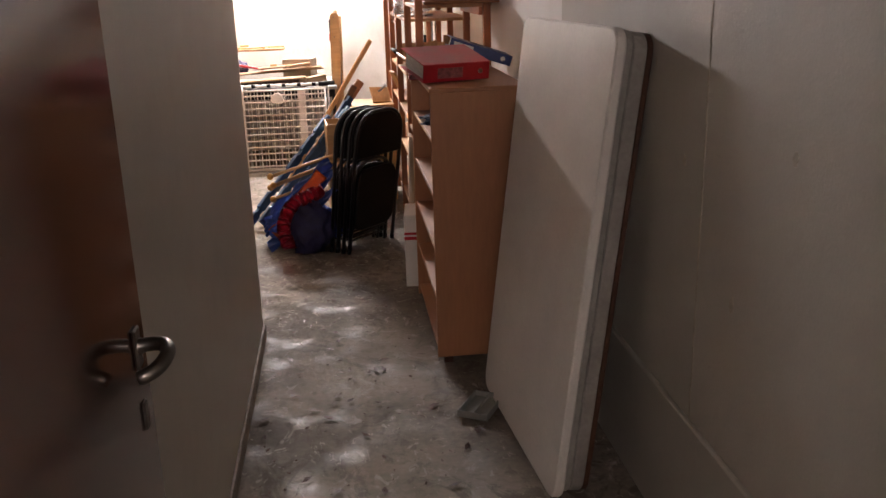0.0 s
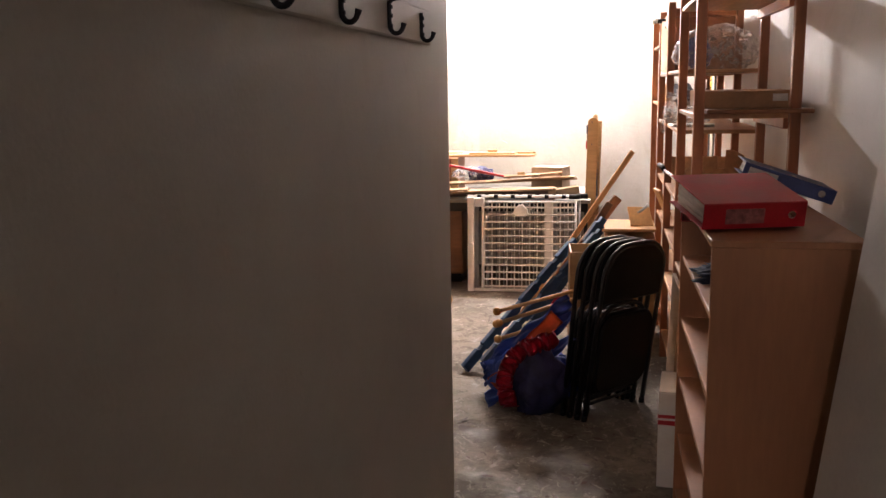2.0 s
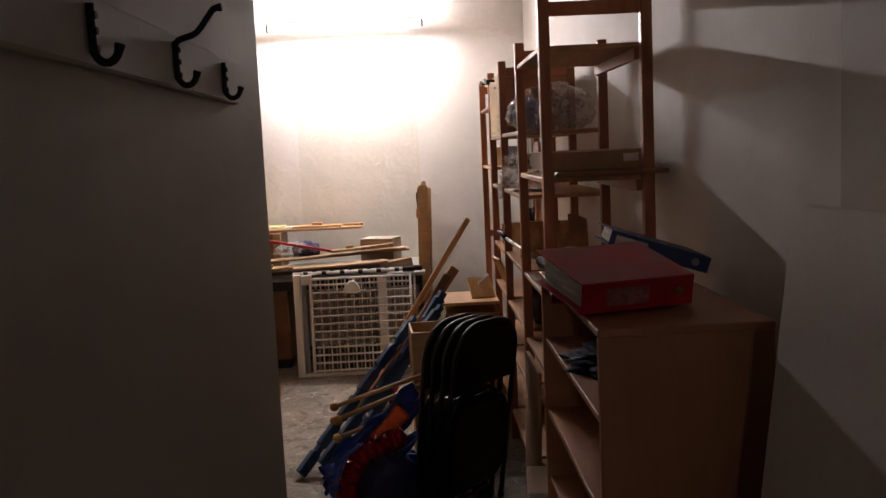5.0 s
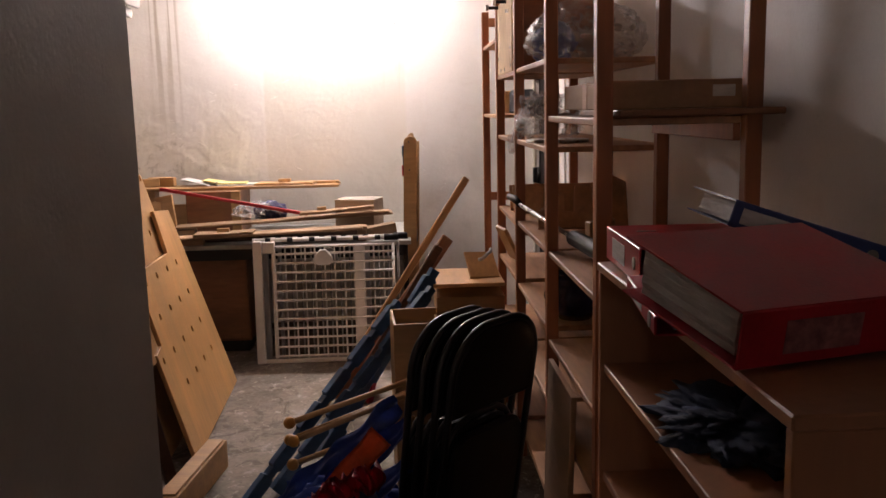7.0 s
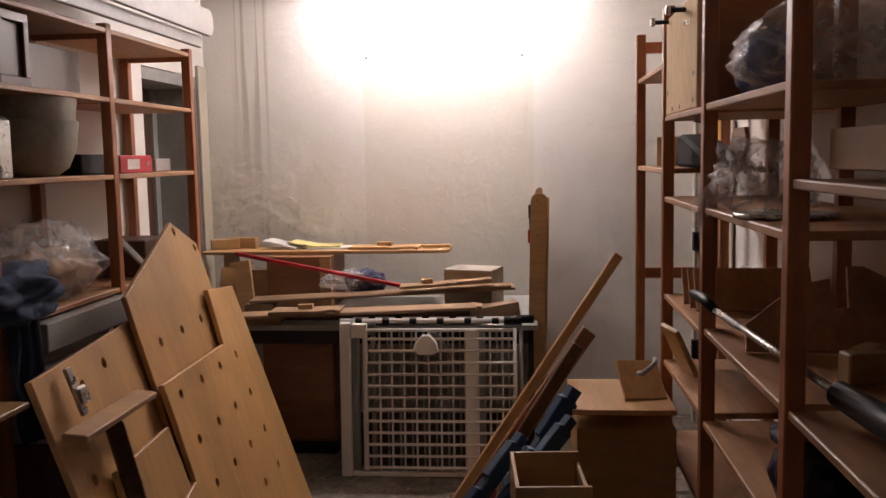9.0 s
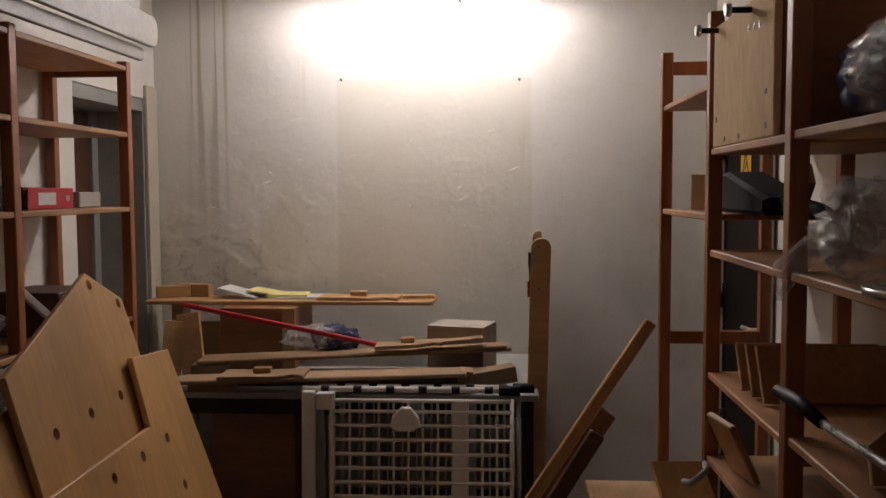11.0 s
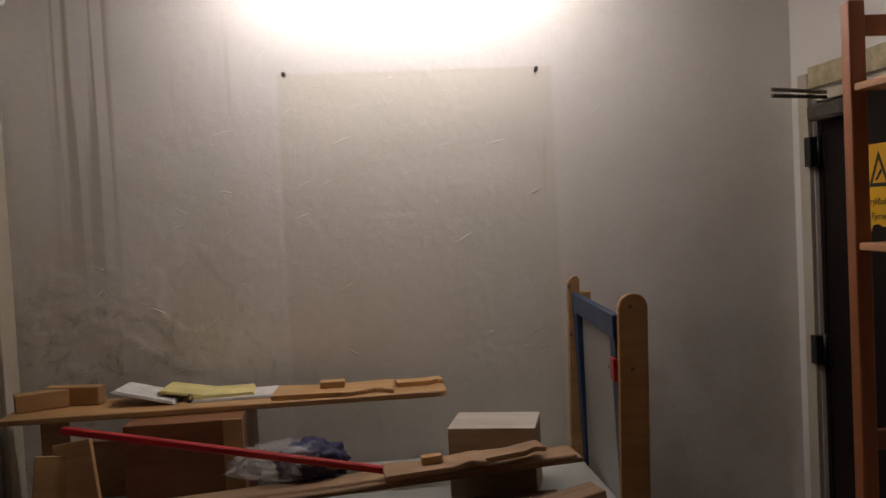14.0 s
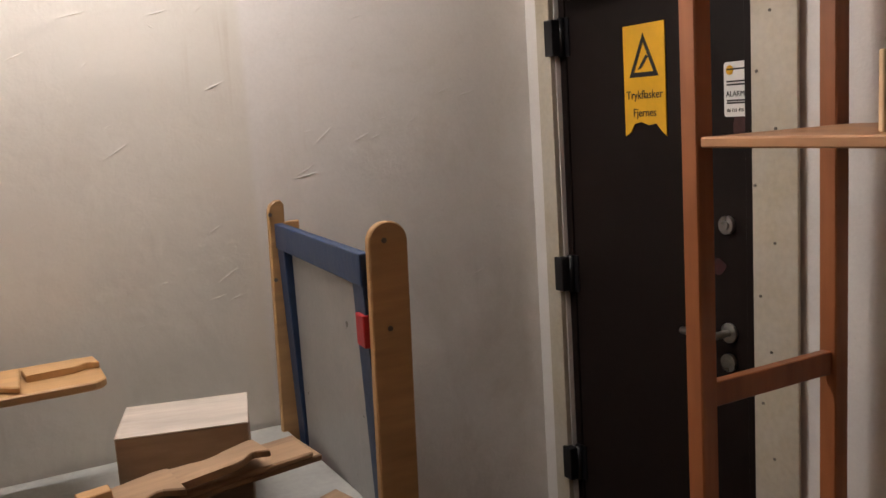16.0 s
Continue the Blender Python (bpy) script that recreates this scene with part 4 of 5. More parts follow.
ch = thing("drawer_box", pose(-1.46, 7.62, 0.755), "reddish veneered box on the table", "box")
boxpart("body", (0, 0.015, 0, 0.37, 0.42, 0.305), M_oldwood, ch)
boxpart("front", (-0.002, 0, 0.004, 0.31, 0.015, 0.305), M_oldwood, ch)
boxpart("side_face", (0.31, 0.0, 0.0, 0.373, 0.015, 0.305), M_plydk, ch)
for i, (x, y, w, h, r) in enumerate(((-1.70, 7.42, 0.10, 0.27, 8), (-1.60, 7.46, 0.12, 0.29, -10))):
    bm = bmesh.new()
    box(bm, 0, 0, 0, w, 0.02, h, 0.002)
    solid("wood_offcut", bm, M_plydk, pose(x, y, 0.757, -8, r, 20 - 30 * i), "upright plywood offcut with drilled holes", "offcut", "wood offcuts")
bm = bmesh.new()
box(bm, -1.80, 7.86, 0.755, -1.74, 7.98, 1.062, 0.003)
box(bm, -1.74, 7.9, 0.755, -1.50, 7.92, 0.95, 0.003)
solid("wood_bracket", bm, M_plydk, Matrix(), "wooden bracket holding up a board", "bracket")
bm = bmesh.new()
slab(bm, rounded(1.48, 0.27, 0.04, 5, (0, 1, 1, 0)), 0.02, pose(-1.89, 7.73, 1.062), 0.003)
solid("long_board", bm, M_plydk, Matrix(), "long board with rounded end resting on the box", "board")
for x, y, w, d, h, r in ((-1.86, 7.82, 0.17, 0.06, 0.06, 25), (-1.80, 7.92, 0.2, 0.05, 0.065, -12)):
    bm = bmesh.new()
    box(bm, 0, 0, 0, w, d, h, 0.003)
    solid("wood_offcut", bm, M_plydk, pose(x, y, 1.084, 0, 0, r), "short brown wood offcut", "offcut", "wood offcuts")
for i, (x, y, w, mat, rx, ry, rz, nm) in enumerate(((-1.55, 7.82, 0.22, M_paper, 0, 13, -6, "white"), (-1.40, 7.84, 0.20, M_yellow, 0, 9, -4, "yellow"), (-1.28, 7.80, 0.30, M_paper, 0, 0, 3, "white"), (-1.29, 7.815, 0.22, M_yellow, 0, 0, 5, "yellow"))):
    bm = bmesh.new()
    for k in range(3):
        box(bm, 0.004 * k, 0.003 * k, k * 0.003, w - 0.003 * k, 0.17, k * 0.003 + 0.0026)
    solid("paper_sheaf", bm, mat, pose(x, y, 1.083 + (0.05, 0.036, 0.0, 0.010)[i], rx, ry, rz), nm + " loose paper sheaf on the board", "papers", "papers")


sp = thing("spiral_binding", pose(-1.285, 7.80, 1.098, 0, 0, 4), "thin wire spiral of the open writing pad", "binding")
for k in range(10):
    bm = bmesh.new()
    tube(bm, [(0.012 * math.cos(a * 0.785), 0.018 * k + 0.002 * a / 8, 0.012 * math.sin(a * 0.785)) for a in range(9)], 0.0012, 5)
    part("ring", bm, M_oldsteel, sp)


def cutout(x, y, z, s=1.0, rz=0.0, rx=0.0, ry=0.0, knob=True):
    """A jigsawn bat-shaped plywood piece, with a small block glued on it."""
    pts = []
    for k in range(25):
        u = k / 24
        pts.append((0.34 * u, 0.035 - 0.03 * math.exp(-((u - 0.45) / 0.25) ** 2)))
    outline = [(px, -0.12 + 0.04 * math.exp(-((px / 0.34 - 0.85) / 0.12) ** 2)) for px, _ in pts] + [(px, py) for px, py in pts[::-1]]
    ob = thing("jigsawn_board", pose(x, y, z, rx, ry, rz) @ Matrix.Diagonal((s, s, 1, 1)), "jigsawn plywood piece with a glued block" if knob else "small jigsawn plywood piece", "board", "jigsawn pieces")
    bm = bmesh.new()
    slab(bm, outline, 0.016, None, 0.003)
    part("board", bm, M_heap if z < 1 else M_plydk, ob)
    if knob:
        boxpart("block", (0.13, -0.06, 0.016, 0.20, -0.02, 0.04), M_plydk, ob)
    return ob


cutout(-1.0, 7.90, 1.083, 1.22, -3)
cutout(-0.58, 7.89, 1.083, 0.48, 5, 0, 0, False)
# lower heap on the table
leaning_bar("long_plank", (-1.49, 7.16, 0.80), (-0.22, 7.17, 0.845), 0.018, 0.15, M_heap, "long pale plank on the table heap", "board", "planks on the table")
leaning_bar("long_plank", (-1.48, 7.38, 0.85), (-0.03, 7.50, 0.90), 0.016, 0.16, M_heap, "long brown plank on the table heap", "board", "planks on the table")
leaning_bar("long_plank", (-1.30, 7.30, 0.785), (-0.12, 7.33, 0.80), 0.05, 0.12, M_darkwood, "dark plank in the table heap", "board", "planks on the table")
leaning_bar("long_plank", (-0.92, 7.40, 0.87), (-0.05, 7.46, 0.915), 0.014, 0.10, M_heap, "pale plank on top of the heap", "board", "planks on the table")
cutout(-1.30, 7.18, 0.822, 1.1, 2, 0, -1)
cutout(-0.65, 7.40, 0.915, 0.9, 4, 0, -3)
cutout(-0.36, 7.42, 0.93, 0.6, 8, 0, -4, False)
for x, y, z, w, d, h, r, ry in ((-0.21, 7.20, 0.757, 0.22, 0.10, 0.07, 12, -8), (-0.26, 7.14, 0.757, 0.06, 0.1, 0.1, 4, 6), (-1.50, 7.3, 0.757, 0.16, 0.12, 0.08, 5, 0), (-1.45, 7.12, 0.757, 0.2, 0.1, 0.04, 5, 0)):
    bm = bmesh.new()
    box(bm, 0, 0, 0, w, d, h, 0.003)
    solid("wood_offcut", bm, M_heap, pose(x, y, z, 0, ry, r), "short beech offcut on the table heap", "offcut", "wood offcuts")
leaning_bar("red_bar", (-1.58, 7.42, 1.106), (-0.60, 7.40, 0.912), 0.022, 0.022, M_redpaint, "red painted square bar lying across the heap", "bar")
bn = thing("wrapped_bundle", pose(-0.92, 7.55, 0.88), "purple cloth bundle in clear film", "bundle")
bm = bmesh.new()
blob(bm, (0.05, 0, 0.04), (0.11, 0.08, 0.07), 2.2, 0.3, 4, 3, 0.6)
part("cloth", bm, M_purple, bn)
bm = bmesh.new()
blob(bm, (-0.03, -0.01, 0.05), (0.15, 0.08, 0.06), 4.2, 0.4, 4, 4, 0.65, 0.3)
part("film", bm, M_film, bn, "crumpled clear film")
wb = thing("wooden_block", basis((-0.43, 7.589, 0.756), (0.273, -0.076, 0), (0.075, 0.215, 0)), "pale wooden box with shrink-wrapped white top", "box")
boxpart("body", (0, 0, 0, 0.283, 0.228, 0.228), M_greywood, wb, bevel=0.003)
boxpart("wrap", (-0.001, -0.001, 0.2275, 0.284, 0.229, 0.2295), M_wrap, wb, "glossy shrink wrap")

# ---- stacked child gates ----
def gate(m, mat, wired):
    g = thing("safety_gate", m, "white enamelled child safety gate leaning on the table", "gate", "stack of gates")
    W, Hh = 0.90, 0.77
    boxpart("post", (0, -0.02, 0, 0.055, 0.02, Hh + 0.02), mat, g, bevel=0.005)
    boxpart("post", (0.115, -0.012, 0.03, 0.14, 0.012, Hh - 0.01), mat, g, bevel=0.005)
    boxpart("bottom_rail", (0.055, -0.012, 0.0, W, 0.012, 0.025), mat, g, bevel=0.004)
    boxpart("hinge_block", (0.06, -0.022, Hh - 0.06, 0.14, 0.018, Hh + 0.015), mat, g, bevel=0.006)
    bm = bmesh.new()
    tube(bm, [(0.14, 0, Hh - 0.02), (W - 0.01, 0, Hh - 0.02)], 0.009, 8)
    part("top_rail", bm, mat, g)
    bm = bmesh.new()
    tube(bm, [(W - 0.01, 0, 0.02), (W - 0.01, 0, Hh - 0.01)], 0.010, 8)
    part("post", bm, mat, g)
    boxpart("slide_bar", (0.64, -0.012, 0.03, 0.70, -0.002, Hh - 0.02), mat, g)
    for k in range(11):
        x = 0.14 + (W - 0.15) * (k + 1) / 12
        bm = bmesh.new()
        tube(bm, [(x, 0, 0.02), (x, 0, Hh - 0.02)], 0.006, 6)
        part("bar", bm, mat, g)
    for k in range(12 if wired else 0):
        z = 0.045 + (Hh - 0.11) * k / 11
        bm = bmesh.new()
        tube(bm, [(0.14, -0.006, z), (W - 0.01, -0.006, z)], 0.0085, 6)
        part("wire", bm, mat, g)
    bm = bmesh.new()
    slab(bm, [(0.0, 0.02), (0.03, 0), (0.10, 0), (0.13, 0.02), (0.12, 0.06), (0.085, 0.10), (0.045, 0.10), (0.01, 0.06)], 0.03, basis((0.38, -0.02, Hh - 0.14), (1, 0, 0), (0, 0, 1)), 0.005)
    part("latch", bm, mat, g, "white plastic latch handle")
    return g


gate(pose(-0.915, 6.98, 0, -3.5, 0, 0.5), M_gate, True)
gate(pose(-0.885, 7.055, 0, -3.5, 0, 0.5), M_gategrey, False)
for i in range(2):
    pb = thing("pressure_bar", pose(-0.92 + 0.06 * i, 7.06 + 0.05 * i, 0.79), "white bar with black clamps lying on the gates", "bar", "clamp bars")
    bm = bmesh.new()
    tube(bm, [(0, 0, 0), (0.86, 0, 0)], 0.013, 8)
    part("rod", bm, M_gate, pb)
    for k in range(6):
        bm = bmesh.new()
        x = 0.08 + 0.14 * k
        tube(bm, [(x, 0, 0.0), (x + 0.035, 0, 0.0)], 0.0155, 8)
        part("clamp", bm, M_black, pb, "black rubber clamp")
    bm = bmesh.new()
    tube(bm, [(0.84, 0, 0), (0.93, 0, 0)], 0.022, 8)
    part("clamp", bm, M_black, pb, "black rubber foot")

# ---- easel beside the table ----
es = thing("easel", pose(0.125, 7.29, 0), "child's wooden easel with a blue-framed board", "easel")
for i, (y, h) in enumerate(((0.0, 1.425), (0.76, 1.425))):
    bm = bmesh.new()
    shape = rounded(0.088, h, 0.042, 6, (0, 0, 1, 1)) if i == 0 else [(0, 0), (0.088, 0), (0.088, h - 0.06), (0.046, h - 0.062), (0.046, h - 0.012), (0.036, h), (0.022, h), (0.006, h - 0.012), (0, h - 0.03)]
    slab(bm, shape, 0.022, basis((-0.10 + 0.03 * i, y, 0), (1, 0, 0), (0, 0, 1)) @ pose(0, 0, 0, 0, 0, -1.5), 0.003)
    ob = part("side_board", bm, M_plydk, es)
    for z in (1.385, 1.20):
        bm = bmesh.new()
        tube(bm, [(-0.03, y - 0.0245, z), (-0.03, y - 0.0215, z)], 0.006, 8)
        part("screw", bm, M_oldsteel, ob)
z0, z1 = 0.62, 1.36
boxpart("frame_rail", (-0.012, 0.003, z1 - 0.07, 0.012, 0.735, z1), M_easelblue, es, "blue painted rail")
boxpart("frame_rail", (-0.012 + 0.02, 0.003, z0, 0.012 + 0.02, 0.735, z0 + 0.07), M_easelblue, es, "blue painted rail")
for y in (0.003, 0.665):
    bm = bmesh.new()
    box(bm, -0.012, y, 0, 0.012, y + 0.07, z1 - z0 - 0.07, 0.002, basis((0.02, 0, z0 + 0.03), (1, 0, 0), (0, 1, 0)) @ pose(0, 0, 0, 0, -1.5, 0))
    part("frame_stile", bm, M_easelblue, es, "blue painted stile")
boxpart("board_panel", (0.012, 0.078, z0 + 0.06, 0.020, 0.66, z1 - 0.06), M_glassgrey, es, "scuffed grey board")
boxpart("red_clip", (-0.015, 0.0, 1.16, 0.03, 0.05, 1.23), M_redpaint, es, "red plastic clip")
boxpart("red_clip", (-0.04, 0.45, z0 + 0.03, 0.012, 0.68, z0 + 0.09), M_redpaint, es, "red plastic clip")
boxpart("cross_rail", (-0.01, 0.02, 0.25, 0.012, 0.74, 0.32), M_plydk, es)

turn = pose(-0.065, 0, 0, 0, 0, -4.3)
for ob in es.children:
    if ob.name.split(".")[0] in ("frame_rail", "frame_stile", "board_panel", "red_clip"):
        ob.matrix_basis = turn @ ob.matrix_basis

# ---- steel door in the right wall ----
d = thing("door_steel", pose(XR + 0.02, 7.07, 0), "dark brown steel door behind the shelving", "door")
d["kind"] = "structure"
boxpart("door_leaf", (0.0, 0.06, 0.01, 0.05, 0.86, 2.03), M_doordark, d, bevel=0.003)
boxpart("frame_post", (-0.03, 0.0, 0, 0.08, 0.115, 2.07), M_doordark, d)
boxpart("frame_post", (-0.005, 0.86, 0, 0.08, 0.89, 2.07), M_doordark, d)
boxpart("frame_head", (-0.025, 0.06, 2.03, 0.08, 0.86, 2.07), M_cream, d, "cream painted frame head")
boxpart("casing", (-0.04, 0.893, 0, -0.021, 0.965, 2.14), M_cream, d, "cream painted casing")
boxpart("casing", (-0.04, -0.05, 0, -0.031, 0.085, 2.14), M_cream, d, "cream casing with nail heads")
boxpart("casing", (-0.04, 0.086, 2.08, -0.021, 0.885, 2.16), M_foam, d, "yellowed foam-smeared casing")
for z in (1.845, 1.095, 0.45):
    bm = bmesh.new()
    tube(bm, [(-0.012, 0.868, z - 0.06), (-0.012, 0.868, z + 0.06)], 0.012, 8)
    box(bm, -0.006, 0.84, z - 0.06, 0.0, 0.885, z + 0.06, 0.001)
    box(bm, -0.052, 0.862, z - 0.055, -0.021, 0.905, z + 0.055, 0.002)
    part("hinge", bm, M_blackmetal, d, "black hinge")
bm = bmesh.new()
tube(bm, [(0, 0.20, 1.02), (-0.05, 0.20, 1.02), (-0.055, 0.21, 1.02), (-0.055, 0.32, 1.015)], 0.010, 10)
tube(bm, [(0.0, 0.20, 1.02), (-0.008, 0.20, 1.02)], 0.026, 16)
part("door_handle", bm, M_steel, d, "chrome lever handle")
for z in (1.305, 0.94):
    bm = bmesh.new()
    tube(bm, [(0, 0.20, z), (-0.012, 0.20, z)], 0.024, 16)
    tube(bm, [(-0.012, 0.20, z), (-0.016, 0.20, z)], 0.012, 12)
    part("lock_cylinder", bm, M_steel, d, "chrome lock cylinder")
bm = bmesh.new()
box(bm, -0.075, 0.60, 1.955, 0.0, 0.84, 2.015, 0.01)
cl = part("door_closer", bm, M_oldsteel, d, "grey door closer")
for k in (0, 1):
    bm = bmesh.new()
    tube(bm, [(-0.06, 0.72, 2.03 + 0.018 * k), (-0.29, 0.66, 2.035 + 0.022 * k)], 0.007, 6)
    part("closer_arm", bm, M_oldsteel, cl)
for k in range(14):
    bm = bmesh.new()
    tube(bm, [(-0.0395, 0.02 + 0.045 * (k % 2) + 0.01 * math.sin(k * 2.3), 0.2 + 0.135 * k), (-0.0425, 0.02 + 0.045 * (k % 2) + 0.01 * math.sin(k * 2.3), 0.2 + 0.135 * k)], 0.004, 6)
    part("nail_head", bm, M_oldsteel, d, "rusty nail head")
for y, z, w, h in ((0.16, 1.56, 0.02, 0.05), (0.24, 1.19, 0.03, 0.022)):
    bm = bmesh.new()
    pts = [(w * (1 + 0.4 * noise.noise(Vector((math.cos(k * 0.35), math.sin(k * 0.35), y * 9)))) * math.cos(k * 0.3491), h * (1 + 0.4 * noise.noise(Vector((math.cos(k * 0.35), math.sin(k * 0.35), z * 9)))) * math.sin(k * 0.3491)) for k in range(18)]
    slab(bm, pts, 0.0006, pose(-0.0008, y, z) @ Matrix(((0, 0, -1, 0), (-1, 0, 0, 0), (0, 1, 0, 0), (0, 0, 0, 1))))
    part("paint_smudge", bm, M_smudge, d, "dull red paint smudge")
# yellow warning sign, torn below
sg = Matrix(((0, 0, -1, 0), (-1, 0, 0, 0), (0, 1, 0, 0), (0, 0, 0, 1)))
bm = bmesh.new()
o = [(0, 0.0), (0.0, 0.31), (0.17, 0.31), (0.17, 0.0), (0.15, 0.015), (0.13, 0.035), (0.10, 0.03), (0.07, 0.04), (0.04, 0.035), (0.025, 0.012)]
slab(bm, o, 0.003, pose(-0.001, 0.585, 1.535) @ sg, 0)
sgn = part("warning_sign", bm, M_sign, d, "yellow warning sign, torn at the lower edge")
tri = [(0.085, 0.285), (0.025, 0.165), (0.145, 0.165)]
inn = [(0.085, 0.26), (0.045, 0.178), (0.125, 0.178)]
bm = bmesh.new()
for k in range(3):
    q = [tri[k], tri[(k + 1) % 3], inn[(k + 1) % 3], inn[k]]
    slab(bm, q, 0.001, pose(-0.0045, 0.585, 1.535) @ sg)
slab(bm, [(0.06, 0.185), (0.075, 0.188), (0.105, 0.22), (0.095, 0.225)], 0.001, pose(-0.0045, 0.585, 1.535) @ sg)
part("symbol", bm, M_ink, sgn, "black triangle symbol")
words("Trykflasker", 0.033, M_ink, pose(-0.0050, 0.585, 1.535) @ sg @ pose(0.085, 0.105, 0), sgn)
words("Fjernes", 0.033, M_ink, pose(-0.0050, 0.585, 1.535) @ sg @ pose(0.085, 0.055, 0), sgn)
bm = bmesh.new()
slab(bm, rounded(0.075, 0.135, 0.008), 0.002, pose(-0.001, 0.205, 1.58) @ sg)
st = part("alarm_sticker", bm, M_gate, d, "white alarm sticker")
bm = bmesh.new()
slab(bm, [(0.010 + 0.012 * math.cos(k * 0.5), 0.012 * math.sin(k * 0.5)) for k in range(12)], 0.001, pose(-0.0035, 0.195, 1.695) @ sg)
part("emblem", bm, M_sign, st, "yellow round emblem")
words("ALARM", 0.019, M_ink, pose(-0.0040, 0.205, 1.58) @ sg @ pose(0.0375, 0.05, 0), st)
words("86 121 455", 0.012, M_ink, pose(-0.0040, 0.205, 1.58) @ sg @ pose(0.0375, 0.012, 0), st)
bm = bmesh.new()
for z in (0.115, 0.085, 0.077, 0.038, 0.032):
    box(bm, -0.0045, 0.205 - 0.068, 1.58 + z, -0.0035, 0.205 - 0.010, 1.58 + z + 0.004)
part("fine_print", bm, M_ink, st, "bars of small print")
# socket and cable by the door
bm = bmesh.new()
box(bm, -0.035, -0.05, -0.05, 0, 0.05, 0.05, 0.008)
sk = solid("wall_socket", bm, M_gategrey, pose(XR, 6.72, 1.05), "grey wall socket with cable", "socket")
bm = bmesh.new()
tube(bm, [(-0.01, 0.03, 0.05), (-0.01, 0.03, 1.1)], 0.006, 6)
tube(bm, [(-0.01, -0.05, -0.02), (-0.012, -0.5, -0.35), (-0.012, -0.9, -0.5)], 0.012, 6)
part("cable", bm, M_gate, sk, "white surface cable")

# ---- pegged play boards leaning on the left rack ----
def pegged(name, outline, holes, m, label, t=0.02):
    """A plywood board with round holes recessed into its face."""
    ob = thing(name, m, label, "board", "pegboards")
    bm = bmesh.new()
    slab(bm, outline, t, None, 0.003)
    body = part("board", bm, M_ply, ob)
    bm2 = bmesh.new()
    for x, y in holes:
        bmesh.ops.create_cone(bm2, cap_ends=True, segments=14, radius1=0.017, radius2=0.017, depth=0.1, matrix=Matrix.Translation((x, y, 0)))
    cut = finish("cut", bm2, M_ply)
    cut.parent = ob
    mod = body.modifiers.new("holes", "BOOLEAN")
    mod.object, mod.operation = cut, "DIFFERENCE"
    dg = bpy.context.evaluated_depsgraph_get()
    me = bpy.data.meshes.new_from_object(body.evaluated_get(dg))
    body.modifiers.clear()
    body.data = me
    bpy.data.objects.remove(cut)
    return ob


UP = Vector((-0.272, -0.02, 0.962))
AX = Vector((-0.045, 0.997, -0.02))
# board with the gable top
mA = basis((-0.955, 5.44, 0.01), AX, UP)
pegged("pegboard", [(0.02, 0.0), (0.95, 0.0), (0.84, 1.335), (0.62, 1.44), (0.0, 1.215)], [(0.16, 1.025), (0.385, 1.03), (0.61, 1.035)] + [(0.80, 1.32), (0.62, 1.40)], mA @ pose(0, 0, -0.028), "gable-topped plywood pegboard leaning on the rack")
pegged("pegboard", [(-0.10, 0.0), (1.21, 0.0), (1.03, 1.11), (0.70, 1.135), (0.68, 0.903), (-0.01, 0.898), (0.0, 0.55), (-0.12, 0.53)],
       [(0.11 + 0.227 * i + 0.03 * j, 0.835 - 0.176 * j) for j in range(4) for i in range(4)] + [(-0.05, 0.485)], mA @ pose(0, 0, 0.004), "wide plywood pegboard with rows of holes")
pegged("pegboard", [(-0.50, 0.50), (-0.02, 0.50), (-0.05, 0.765), (-0.47, 0.755)], [(-0.36, 0.68)], mA @ pose(0, 0, -0.004), "small plywood pegboard with one hole", 0.018)
pegged("pegboard", [(0, 0), (0.78, 0), (0.78, 0.42), (0, 0.42)], [(0.12, 0.09), (0.26, 0.33), (0.44, 0.35)],
       basis((-1.13, 4.78, 0.66), (-0.10, 1, 0.03), (-0.30, 0.0, 0.95)), "plywood pegboard with a steel latch")
bm = bmesh.new()
box(bm, 0, 0, 0, 0.03, 0.14, 0.012, 0.003)
box(bm, -0.01, 0.03, 0.012, 0.04, 0.08, 0.03, 0.006)
solid("steel_latch", bm, M_steel, basis((-1.203, 4.90, 0.925), (0.03, 1, 0.06), (-0.30, 0.0, 0.95)) @ pose(0, 0, 0.021), "zinc toggle latch on the pegboard", "latch")
bm = bmesh.new()
slab(bm, [(0, 0), (0.42, 0), (0.42, 0.5), (0, 0.5)], 0.02, basis((-1.05, 5.2, 0.05), AX, UP), 0.002)
solid("support_panel", bm, M_plydk, Matrix(), "plywood panel standing behind the pegboards", "panel")
leaning_bar("wooden_bar", (-0.98, 5.10, 0.01), (-1.13, 4.98, 0.89), 0.05, 0.035, M_darkwood, "brown upright stand before the pegboards", "bar")
bm = bmesh.new()
box(bm, 0, 0, 0, 0.07, 0.44, 0.02, 0.003)
solid("ledge_board", bm, M_plydk, pose(-1.175, 4.78, 0.905, 0, 6, 0), "plywood ledge on the upright stand", "board")
bm = bmesh.new()
box(bm, 0, 0, 0, 0.09, 0.62, 0.13, 0.004)
box(bm, 0.01, 0.02, 0.131, 0.08, 0.60, 0.14, 0.002)
solid("timber_block", bm, M_plydk, pose(-0.945, 4.70, 0, 0, 0, -7), "rough timber beam on the floor before the pegboards", "timber")

# ---- bag of film on the floor ----
bg = thing("plastic_bag", pose(-1.10, 4.08, 0), "big cloudy plastic bag stuffed with film", "bag")


